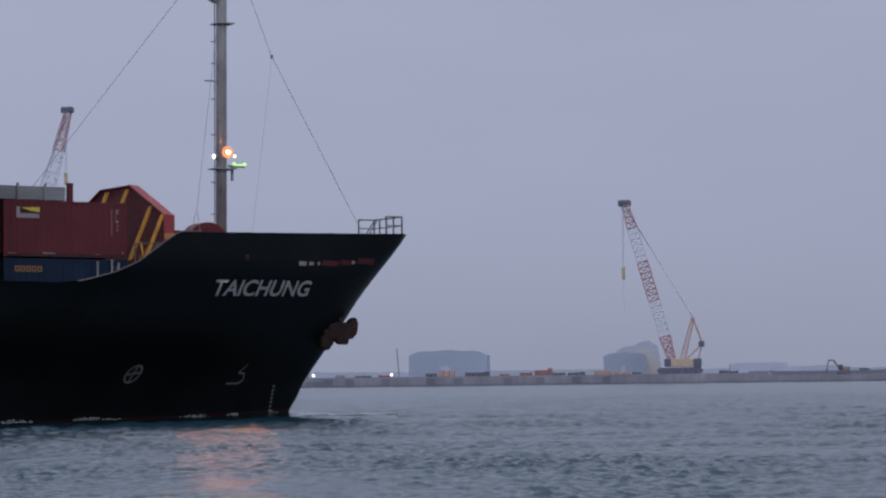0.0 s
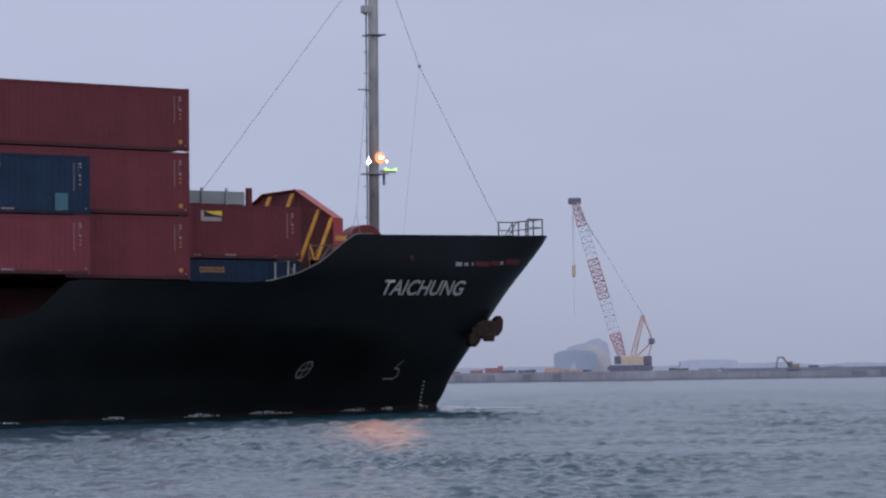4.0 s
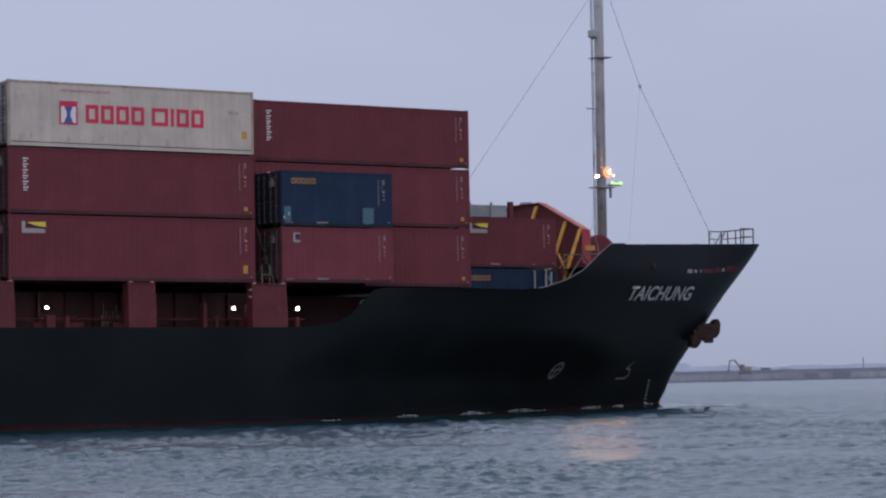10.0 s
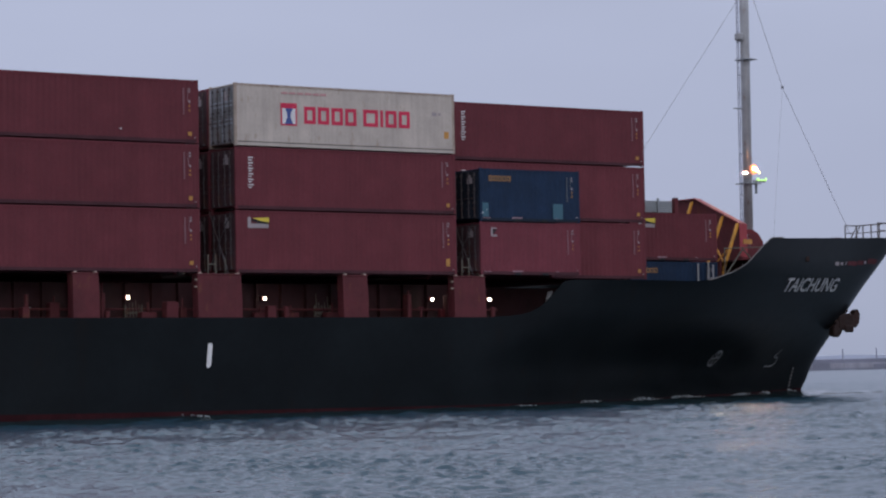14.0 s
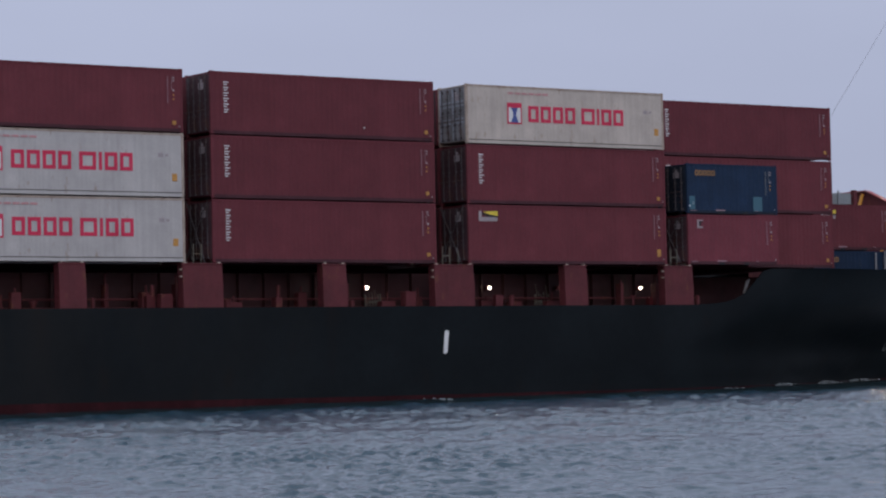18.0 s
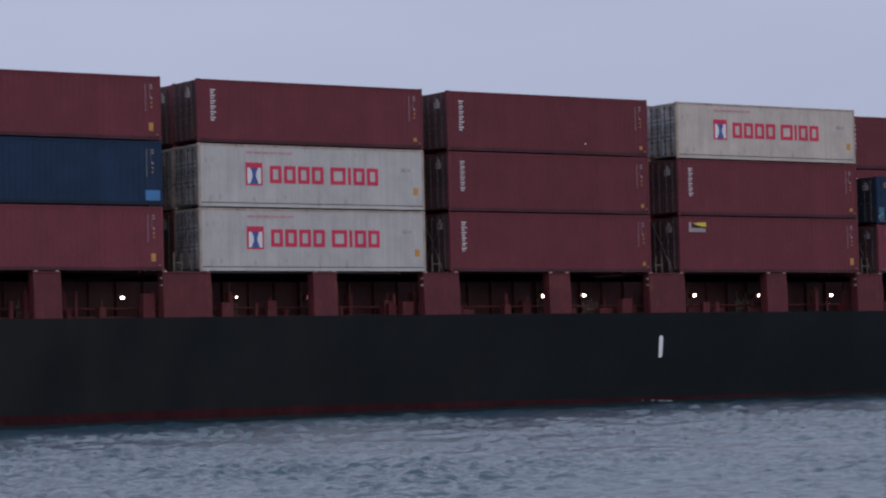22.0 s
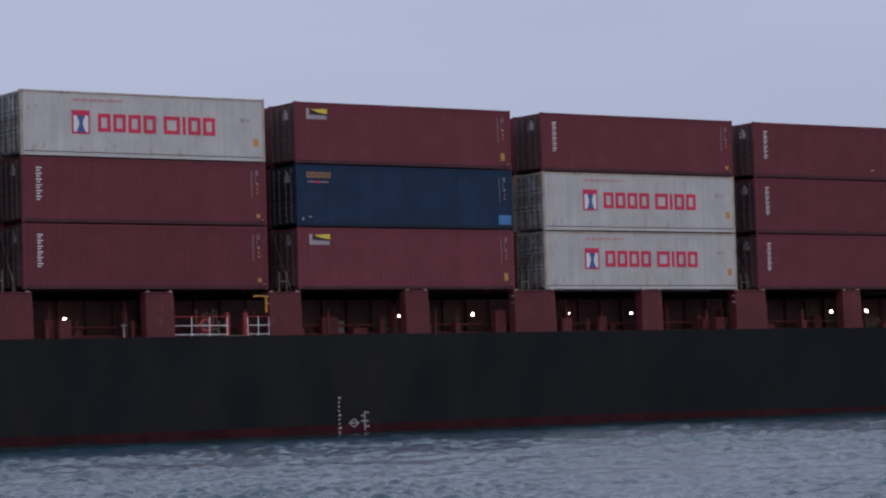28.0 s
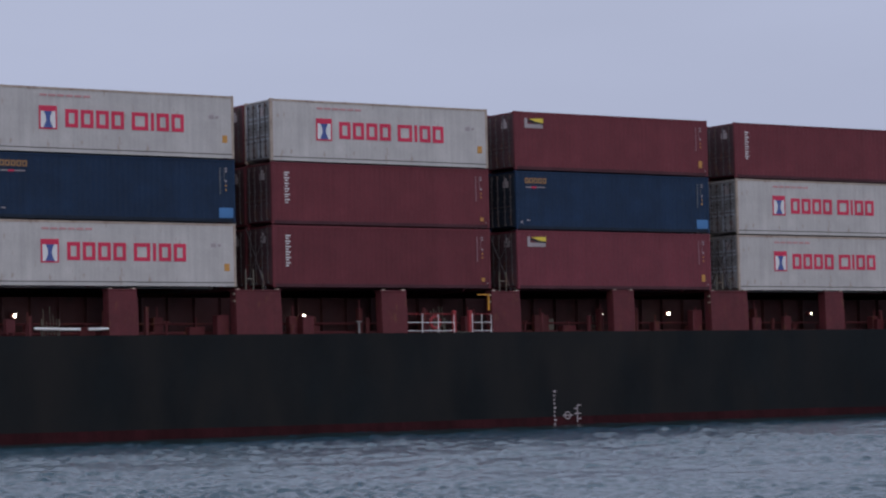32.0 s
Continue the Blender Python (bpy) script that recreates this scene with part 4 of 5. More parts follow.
    if key == "reefer":
        zc = h * 0.53
        end.append(("logo", RED_MARK, strip((2.45, 3.32, zc - 0.52, zc + 0.52))))
        bm = bmesh.new()
        box(bm, 2.53, 3.24, -0.010, 0.0, zc - 0.45, zc + 0.28)
        end.append(("logo", WHITE_MARK, bm))
        bm = bmesh.new()
        prism(bm, ((2.68, zc + 0.28), (3.09, zc + 0.28), (2.99, zc + 0.06), (2.97, zc - 0.12), (3.11, zc - 0.45), (2.66, zc - 0.45), (2.80, zc - 0.12), (2.78, zc + 0.06)), -0.016, 0.0)
        end.append(("logo", BLUE_MARK, bm))
        end.append(("brand_mark", RED_MARK, strip(*(glyphs(3.72, zc - 0.40, 0.62, 0.80, 4, 0.13, 0.165) + glyphs(6.98, zc - 0.40, 0.82, 0.80, 1, 0.1, 0.165) + [(7.94, 8.09, zc - 0.40, zc + 0.40)] + glyphs(8.23, zc - 0.40, 0.62, 0.80, 2, 0.13, 0.165)))))
        end.append(("web_mark", PALE_RED, strip(*[(2.5 + i * 0.42, 2.5 + i * 0.42 + 0.34, h - 0.42, h - 0.33) for i in range(6)])))
        end.append(("warning_label", AMBER_MARK, strip((L - 0.62, L - 0.36, 0.72, 1.06))))
        end.append(("end_mark", GREY_MARK, strip((L - 1.3, L - 1.05, h * 0.62, h * 0.68), (L - 0.95, L - 0.8, h * 0.63, h * 0.67))))
    made = [(nm, m, mesh_of(nm, one, m)) for nm, m, bm_ in end for one in (bm_ if isinstance(bm_, list) else [bm_])]
    DECALS[k] = made
    return made


def container(kind, feet, marks, label, x, y, z, group="deck containers"):
    kit = KIT[(kind, feet)]
    L, h = kit["size"]
    ob = tagged(new("shipping_container"), label, "container", group)
    turn = pose(L, W8, 0, 0, 0, 180)
    for nm in ("side_panel", "top_rail", "bottom_rail"):
        part(nm, kit[nm], None, ob)
        part(nm, kit[nm], None, ob, at=turn)
    if "rail_shade" in kit:
        part("seal_strip", kit["rail_shade"], None, ob)
    for nm in ("end_wall", "roof", "floor"):
        part(nm, kit[nm], None, ob)
    for a in (0, 1):
        for b in (0, 1):
            part("corner_post", kit["post"], None, ob, at=pose(a * (L - 0.13), b * (W8 - 0.13), 0))
            for c in (0, 1):
                part("corner_casting", kit["casting"], None, ob, at=pose(a * (L - 0.178), b * (W8 - 0.162), c * (h - 0.118)))
    for b in (0, 1):
        dr = part("door", kit["door"], None, ob, at=pose(0, b * (W8 / 2 - 0.125), 0))
        part("lock_rod", kit["lock"], None, dr)
        if b == 0:
            part("door_decal", kit["decal"], None, dr)
        if "bars" in kit:
            part("door_bar", kit["bars"], None, dr)
    for nm, m, me in decal(marks, L, h) if marks else ():
        part(nm, me, None, ob)
    return aboard(ob, x, y, z)


M_TRI = "maroon corrugated steel container with white vertical lettering"
M_FLAG = "maroon corrugated steel container with white and yellow plate"
W_LAB = "dull white refrigerated container with crimson brand marks"
N_LAB = "navy blue corrugated container with orange brand mark"
plan = {
    "b": (("maroon", "flag", M_FLAG), ("maroon", "stack", M_TRI), ("cream", "reefer", "yellowed white refrigerated container with crimson brand marks")),
    "c": (("maroon", "stack", M_TRI), ("maroon", "stack", M_TRI), ("maroon", "stackdot", M_TRI)),
    "d": (("white", "reefer", W_LAB), ("white", "reefer", W_LAB), ("maroon", "stack", M_TRI)),
    "e": (("plum", "flag", M_FLAG), ("navy", "orangeword", N_LAB), ("maroon", "flag", M_FLAG)),
    "f": (("maroon", "stack", M_TRI), ("maroon", "stack", M_TRI), ("white", "reefer", W_LAB)),
    "g": (("white", "reefer", W_LAB), ("navy", "orangeword", N_LAB), ("white", "reefer", W_LAB)),
}
for bay, tiers in plan.items():
    for k, (kind, marks, lab) in enumerate(tiers):
        container(kind, 40, marks, lab, BAYS[bay], 0, FLOOR + k * TIER)
for k in range(3):
    container("maroon", 40, "stack", M_TRI, BAYS["a"], ROW, FLOOR + k * TIER)
container("plum", 20, "plain20", "plum red twenty-foot container with a small white plate", BAYS["a"], 0, FLOOR + 0.03)
container("navy", 20, "orangeword", "navy twenty-foot container with orange mark and teal patch", BAYS["a"], 0, FLOOR + 0.03 + 2.62)
container("maroon", 20, "flag", "maroon twenty-foot container with white and yellow plate", 44.56, 6.28, 7.86, "bow containers")
container("navy", 20, "orangeword", "navy twenty-foot container behind the bulwark", 44.56, 6.28, 5.22, "bow containers")
for x, h in ((49.05, 7.65), (49.77, 7.75), (50.1, 7.6)):
    post_ = part("lashing_post", rods(((x, 6.05, 4.36), (x, 6.05, h), 0.045), seg=10), MAST, ship, "pale grey lashing post")
    part("post_cap", rods(((x, 6.05, h), (x, 6.05, h + 0.05), 0.07), seg=10), MAST, post_)
part("container_seat", boxes((44.3, 50.8, 6.2, 19.0, 4.36, 5.21)), DARK_RED, ship)
# inner rows, seen in the gaps between bays
rnd = random.Random(11)
inner = {}
for kind in ("maroon", "navy", "white"):
    kit = KIT[(kind, 40)]
    ob = tagged(new("shipping_container"), {"maroon": "maroon container in an inner row", "navy": "navy container in an inner row", "white": "white container in an inner row"}[kind], "container", "deck containers")
    part("shell", kit["shell"], None, ob)
    for b in (0, 1):
        dr = part("door", kit["door"], None, ob, at=pose(0, b * (W8 / 2 - 0.125), 0))
        part("lock_rod", kit["lock"], None, dr)
        if b == 0:
            part("door_decal", kit["decal"], None, dr)
        part("corner_post", kit["post"], None, ob, at=pose(0, b * (W8 - 0.13), 0))
    inner[kind] = [ob, False]
for bay, x in BAYS.items():
    for r in range(1, 10):
        for k in range(3):
            if bay == "a" and r == 1:
                continue
            kind = "maroon" if rnd.random() < 0.8 else rnd.choice(("navy", "maroon", "white"))
            if r == 1 and k == 2 or bay == "a":
                kind = "maroon"
            ob, used = inner[kind]
            if used:
                ob = copy_thing(ob, Matrix())
            inner[kind][1] = True
            aboard(ob, x, r * ROW, FLOOR + k * TIER)

# crossed lashing rods over the door ends, from the deck stools to the top of the first tier
for bay, x in BAYS.items():
    for a, b in ((0.15, 2.25), (2.25, 0.15)):
        part("lashing_rod", rods(((x - 0.32, a, 6.56), (x - 0.14, b, FLOOR + TIER - 0.02), 0.022), seg=6), LOCK, ship, "crossed steel lashing rod")
        part("turnbuckle", rods(((x - 0.30, a + (b - a) * 0.1, 6.85), (x - 0.255, a + (b - a) * 0.3, 7.45), 0.045), seg=6), LOCK, ship)

# load of grey boards on the bow stack
load = tagged(new("board_stack"), "pale grey boards stacked on a flat rack", "cargo")
for k in range(6):
    part("grey_board", boxes((43.0, 47.62 - 0.03 * (k % 2), 6.4, 8.4, 10.47 + k * 0.104, 10.568 + k * 0.104), bevel=0.012), GREY_LOAD, load)
for x in (45.2, 46.53):
    part("rack_stake", boxes((x, x + 0.1, 6.3, 6.38, 10.40, 11.22)), STEEL, load, "grey steel stake")
part("rack_post", boxes((47.72, 47.95, 6.3, 6.55, 10.30, 11.28)), DECK_RED, load, "red end post")
aboard(load, 0, 0, 0)

# lashing posts beside the gaps, white rails, lifebuoy, small fittings of the side deck
for a, b in wide[1:]:
    for dx in (0.55, 0.95, 1.45):
        if a + dx < b - 0.1:
            part("lashing_post", rods(((a + dx + 0.25, 0.5, 6.55), (a + dx + 0.25, 0.5, 7.5 - 0.2 * (dx > 1)), 0.035), seg=6), PALE_YELLOW, ship)
    part("lashing_bar", rods(((a + 0.8, 0.5, 7.05), (a + 1.2, 0.5, 7.05), 0.03), seg=6), PALE_YELLOW, ship)
for x0, x1 in ((-31.32, -28.59), (-27.52, -26.42)):
    rl = part("gangway_rail", rods(*[((x0, 0.1, z), (x1, 0.1, z), 0.017) for z in (4.62, 5.02)], seg=6), RAIL_WHITE, ship, "white tubular rail with a red top bar")
    part("top_bar", rods(((x0, 0.1, 5.42), (x1, 0.1, 5.42), 0.02), seg=6), ORANGE, rl, "red painted top bar")
    nn = 3 if x1 - x0 > 2 else 2
    for i in range(nn + 1):
        x = x0 + (x1 - x0) * i / nn
        part("rail_post", rods(((x, 0.1, 4.40), (x, 0.1, 5.42), 0.018), seg=6), RAIL_WHITE, rl)
for x in (-28.52, -27.59):
    part("gate_post", boxes((x - 0.09, x + 0.09, 0.12, 0.3, 4.4, 5.6), bevel=0.02), ORANGE, ship, "red gate post")
part("gate_sill", boxes((-28.47, -27.62, 0.0, 0.3, 4.5, 4.57)), PALE_YELLOW, ship)
bm = bmesh.new()
tor = [[bm.verts.new(((0.27 + 0.075 * math.cos(b)) * math.cos(a), 0.075 * math.sin(b), (0.27 + 0.075 * math.cos(b)) * math.sin(a))) for b in (k * math.pi / 4 for k in range(8))] for a in (i * math.pi / 12 for i in range(24))]
for i in range(24):
    for k in range(8):
        bm.faces.new((tor[i][k], tor[(i + 1) % 24][k], tor[(i + 1) % 24][(k + 1) % 8], tor[i][(k + 1) % 8]))
buoy = tagged(part("lifebuoy", bm, ORANGE), "orange ring lifebuoy hung on the rail", "lifebuoy")
aboard(buoy, -29.62, 0.2, 5.02)
bracket = part("davit_bracket", boxes((-27.17, -26.42, 0.12, 0.18, 6.33, 6.39), (-26.55, -26.47, 0.12, 0.18, 5.6, 6.33)), YELLOW, ship, "yellow davit bracket")
part("accommodation_ladder", rods(((-50.6, 0.1, 4.78), (-48.4, 0.1, 4.74), 0.06), ((-48.0, 0.1, 4.75), (-46.1, 0.1, 4.78), 0.06), seg=8), RAIL_WHITE, ship, "white stowed ladder rails")
part("roller_bracket", rods(((35.78, 2.0, 5.25), (36.0, 2.0, 5.95), 0.07), ((35.95, 2.0, 5.55), (36.15, 2.0, 6.0), 0.05), seg=8), MAST, ship, "pale grey bracket behind the bulwark corner")
part("fairlead", boxes((56.2, 56.5, YC - half_breadth(56.3, 8.0) - 0.06, YC - half_breadth(56.3, 8.0) + 0.2, 7.85, 8.15), bevel=0.05), RUST, ship)

# ---- wash along the waterline, riding with the ship ----
rnd = random.Random(7)


def wash_reach(x):
    """How far out from the side the disturbed water goes."""
    return lerp_table(x, ((-74, 10), (0, 11), (25, 12), (45, 11), (55, 8), (62, 3.2), (66, 1.4), (69, 0.8))) * (1 + 0.22 * noise.noise((x * 0.11, 5, 0)) + 0.10 * noise.noise((x * 0.5, 2, 0)))


def side_at(x):
    return YC - half_breadth(min(x, 62.7), 0.35)


def wash_z(x, y):
    """Height of the disturbed water beside the hull, in the ship's space."""
    w = (side_at(x) - y) / wash_reach(x)
    fore = math.exp(-((x - 61.8) / 3.0) ** 2) * math.exp(-max(0.0, w) * 2.5)
    near = math.exp(-max(0.0, side_at(x) - y) * 0.6)
    calm = 0.35 + 0.75 * min(1.0, max(0.0, w)) + 0.6 * max(0.0, noise.noise((x * 0.23, y * 0.12, 9)))
    chop = calm * (0.10 * noise.noise((x * 0.42, y * 0.34, 1)) + 0.05 * noise.noise((x * 1.2, y * 0.9, 2)) + (0.030 + 0.02 * near) * noise.noise((x * 2.9, y * 2.2, 3)) + 0.012 * noise.noise((x * 6.1, y * 2.6, 4)))
    rim = max(0.0, min(1.0, (1.0 - w) / 0.22))
    return radians(TRIM) * x - 0.13 + rim * rim * (3 - 2 * rim) * (0.235 + chop + 0.20 * fore)


def wash_line(x0, x1, n, spread):
    """Breaking crests beside the hull: each a low mound of many small overlapping flecks, thinning to both ends."""
    bm = bmesh.new()
    for c in range(n):
        xc = rnd.uniform(x0, x1)
        yc = side_at(xc) - 0.15 - abs(rnd.gauss(0, spread)) * 4
        big = rnd.uniform(0.2, 1.0) ** 2
        half = 0.2 + 0.8 * big
        for k in range(int(18 + 55 * big)):
            x = xc + rnd.triangular(-1, 1, 0.25) * half
            y = min(side_at(x) - 0.05, yc + rnd.gauss(0, 0.45))
            lift = (0.02 + 0.14 * big) * max(0.0, 1 - ((x - xc - 0.2 * half) / half) ** 2) * rnd.random() ** 1.6
            sz = rnd.uniform(0.012, 0.045)
            m = pose(x, y, wash_z(x, y) + 0.01 + lift, rnd.uniform(-15, 15), rnd.uniform(-12, 12), rnd.uniform(-25, 25)) @ Matrix.Diagonal((sz * rnd.uniform(0.8, 2.2), sz * 1.5, sz * rnd.uniform(0.4, 0.9), 1))
            bmesh.ops.create_icosphere(bm, subdivisions=1, radius=1, matrix=m)
    return bm


for x0, x1, n, sp in ((61.0, 63.2, 1, 0.02), (47, 60, 4, 0.06), (34, 47, 3, 0.1), (10, 34, 2, 0.3)):
    wash = tagged(part("bow_wash", wash_line(x0, x1, n, sp), FOAM, None, "", True), "broken white wash along the ship's waterline", "foam", kind="stuff")
    aboard(wash, 0, 0, 0)

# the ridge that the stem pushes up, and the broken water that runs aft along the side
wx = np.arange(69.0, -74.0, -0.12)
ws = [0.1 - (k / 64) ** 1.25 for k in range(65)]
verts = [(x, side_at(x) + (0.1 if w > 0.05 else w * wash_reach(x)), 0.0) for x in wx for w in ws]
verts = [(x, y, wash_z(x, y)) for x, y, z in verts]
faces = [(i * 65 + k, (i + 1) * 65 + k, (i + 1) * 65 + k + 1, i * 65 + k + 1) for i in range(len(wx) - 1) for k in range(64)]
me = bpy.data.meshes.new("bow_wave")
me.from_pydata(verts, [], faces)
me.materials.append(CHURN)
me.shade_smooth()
ridge = tagged(new("bow_wave", me), "broken water along the ship's side, darkened for the hull's reflection", "wave", kind="stuff")
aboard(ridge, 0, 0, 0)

# ---- water: one sheet to the horizon, finest where the lens looks ----
azs = list(np.radians(np.concatenate([np.arange(-170, 12, 6.0), np.arange(14, 21, 0.3), np.arange(21, 45.5, 0.042), np.arange(45.6, 54, 0.3), np.arange(54, 185, 6.0), [190.0]])))
radii = [0.05, 2.0, 4.0]
while radii[-1] < 4500:
    radii.append(radii[-1] * (1.0017 if 34 < radii[-1] < 125 else 1.003 if 125 <= radii[-1] < 260 else 1.006 if 20 < radii[-1] < 330 else 1.03 if radii[-1] < 1200 else 1.1))
A, R = np.meshgrid(np.array(azs), np.array(radii), indexing="ij")
PX, PY = R * np.sin(A), R * np.cos(A)
PZ = np.zeros_like(PX)
wr = np.random.RandomState(5)
patch = np.clip(0.85 + 0.55 * np.sin(PX * 0.31 + 1.7 * np.sin(PY * 0.11)) * np.sin(PY * 0.19 + 1.3 * np.sin(PX * 0.13)), 0.3, 1.4)
for i in range(48):
    lam = 0.22 * 1.044 ** i * wr.uniform(0.92, 1.08)
    th = math.radians(235) + wr.normal(0, 0.75)
    amp = 0.039 * min(1.6, (0.7 / lam) ** 0.6) * lam / 6.283 * wr.uniform(0.6, 1.3)
    amp_r = amp * np.clip(1.7 - R * 0.0017 * 2.4 / lam, 0, 1)
    ph = 2 * math.pi * (PX * math.cos(th) + PY * math.sin(th)) / lam + wr.uniform(0, 6.28)
    ph = ph + 0.9 * np.sin(ph * 0.137 + i)
    PZ += amp_r * patch * (2.6 * ((1 + np.sin(ph)) / 2) ** 4 - 0.7)
# a few longer, sharper crests that carry on towards the mole
gust = np.clip(0.9 + 0.6 * np.sin(PX * 0.043 + 2.1 * np.sin(PY * 0.017)) * np.sin(PY * 0.031 + 1.9 * np.sin(PX * 0.023)), 0.3, 1.5)
for i in range(12):
    lam = 1.5 * 1.11 ** i * wr.uniform(0.9, 1.1)
    th = math.radians(255) + wr.normal(0, 0.45)
    amp = 0.016 * lam / 6.283 * wr.uniform(0.6, 1.3) * np.clip(1.7 - R * 0.003 * 2.4 / lam, 0, 1)
    ph = 2 * math.pi * (PX * math.cos(th) + PY * math.sin(th)) / lam + wr.uniform(0, 6.28)
    ph = ph + 1.1 * np.sin(ph * 0.119 + i) + 0.8 * np.sin((PX * math.sin(th) - PY * math.cos(th)) * 0.9 / lam + i)
    PZ += amp * gust * (2.6 * ((1 + np.sin(ph)) / 2) ** 5 - 0.6)
co = np.stack([PX, PY, PZ], -1).reshape(-1, 3)
na, nr = len(azs), len(radii)
ii, jj = np.meshgrid(np.arange(na - 1), np.arange(nr - 1), indexing="ij")
q = np.stack([ii * nr + jj, ii * nr + jj + 1, (ii + 1) * nr + jj + 1, (ii + 1) * nr + jj], -1).reshape(-1, 4)
me = bpy.data.meshes.new("water")
me.vertices.add(len(co))
me.vertices.foreach_set("co", co.astype(np.float32).ravel())
me.loops.add(q.size)
me.loops.foreach_set("vertex_index", q.astype(np.int32).ravel())
me.polygons.add(len(q))
me.polygons.foreach_set("loop_start", np.arange(0, q.size, 4, dtype=np.int32))
me.update(calc_edges=True)
me.validate()
me.materials.append(WATER)
me.shade_smooth()
water = tagged(new("water", me), "rippled grey-blue harbour water", "water", kind="structure")

# ---- the far mole and what stands on it ----
FAR, HEAD = 800.0, radians(35.646)


def mole(x, z=0.0, back=0.0):
    """A pose on the mole: x along it, back metres behind its front, facing the quay."""
    d = FAR + back
    x *= d / FAR
    return Matrix.Translation((d * math.sin(HEAD) + x * math.cos(HEAD), d * math.cos(HEAD) - x * math.sin(HEAD), z)) @ pose(0, 0, 0, 0, 0, -math.degrees(HEAD))


def at_mole(ob, x, z=0.0, back=0.0):
    ob.matrix_basis = mole(x, z, back)
    return ob


bm = bmesh.new()
prism(bm, ((-520, -2), (620, -2), (620, 2.2), (40, 2.2), (38, 2.9), (-520, 3.1)), 0, 60)
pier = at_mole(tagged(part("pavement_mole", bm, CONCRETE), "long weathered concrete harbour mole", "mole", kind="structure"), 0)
rnd = random.Random(3)
for i in range(64):
    x = -260 + i * 9.4 + rnd.uniform(-1, 1)
    bm = boxes((x, x + rnd.uniform(4, 9), -0.5, 0.0, -1, rnd.uniform(1.2, 2.6)))
    part("face_block", bm, rnd.choice((CONCRETE, DARK_CONC, CONCRETE, CONCRETE, CONCRETE)), pier)
part("tide_band", boxes((-520, 620, -0.62, -0.5, -1.5, 0.55)), DARK_CONC, pier, "dark wet band along the waterline")
bm = boxes((40, 620, 8, 10, 2.2, 3.3))
part("parapet", bm, DARK_CONC, pier)
for i in range(9):
    x = -97 + i * 11 + rnd.uniform(-3, 3)
    part("fender", boxes((x, x + 2.5, -0.9, -0.5, 0.0, 2.4)), DARK_CONC, pier)


def shed(name_label, x0, x1, z1, back, roof_round, material):
    w = x1 - x0
    ob = tagged(new("harbour_shed"), name_label, "building")
    at_mole(ob, x0, 2.9, back)
    bm = bmesh.new()
    hh = z1 - 2.9
    pts = [(0, 0), (w, 0), (w, hh * 0.82)] + [(w - k * w / 10, hh * (0.80 + roof_round * math.sin(math.pi * min(1, (0.15 + k * 0.07))) + 0.05 * abs(math.sin(math.pi * k / 3.3)))) for k in range(1, 10)] + [(0, hh * 0.82)]
    prism(bm, pts, 0, 18)
    part("wall", bm, material, ob)
    bm = bmesh.new()
    nn = 12
    for i in range(nn):
        a = i * w / nn
        box(bm, a, a + 0.25, -0.12, 0.0, 0, hh * 0.8)
    part("rib", bm, material, ob)
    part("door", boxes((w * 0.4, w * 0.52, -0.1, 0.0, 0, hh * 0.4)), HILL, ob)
    return ob


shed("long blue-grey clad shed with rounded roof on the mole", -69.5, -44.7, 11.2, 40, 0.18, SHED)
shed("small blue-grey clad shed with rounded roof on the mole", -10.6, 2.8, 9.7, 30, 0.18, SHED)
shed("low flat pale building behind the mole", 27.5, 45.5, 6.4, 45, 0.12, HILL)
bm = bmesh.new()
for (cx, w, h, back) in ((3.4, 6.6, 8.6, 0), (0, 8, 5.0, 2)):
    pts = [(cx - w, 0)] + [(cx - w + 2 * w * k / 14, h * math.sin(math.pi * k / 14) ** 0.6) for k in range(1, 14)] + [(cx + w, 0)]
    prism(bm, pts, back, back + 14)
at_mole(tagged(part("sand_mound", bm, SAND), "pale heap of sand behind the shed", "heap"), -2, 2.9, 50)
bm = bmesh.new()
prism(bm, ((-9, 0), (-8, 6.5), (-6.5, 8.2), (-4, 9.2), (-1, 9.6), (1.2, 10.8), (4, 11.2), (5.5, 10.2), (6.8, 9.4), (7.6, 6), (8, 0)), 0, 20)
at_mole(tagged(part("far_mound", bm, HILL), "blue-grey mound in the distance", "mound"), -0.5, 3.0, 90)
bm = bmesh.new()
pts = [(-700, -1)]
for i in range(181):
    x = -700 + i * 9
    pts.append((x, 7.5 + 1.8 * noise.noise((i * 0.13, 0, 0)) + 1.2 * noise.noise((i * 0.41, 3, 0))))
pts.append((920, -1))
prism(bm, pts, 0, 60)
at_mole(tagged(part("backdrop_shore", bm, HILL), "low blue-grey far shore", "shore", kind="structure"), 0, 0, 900)

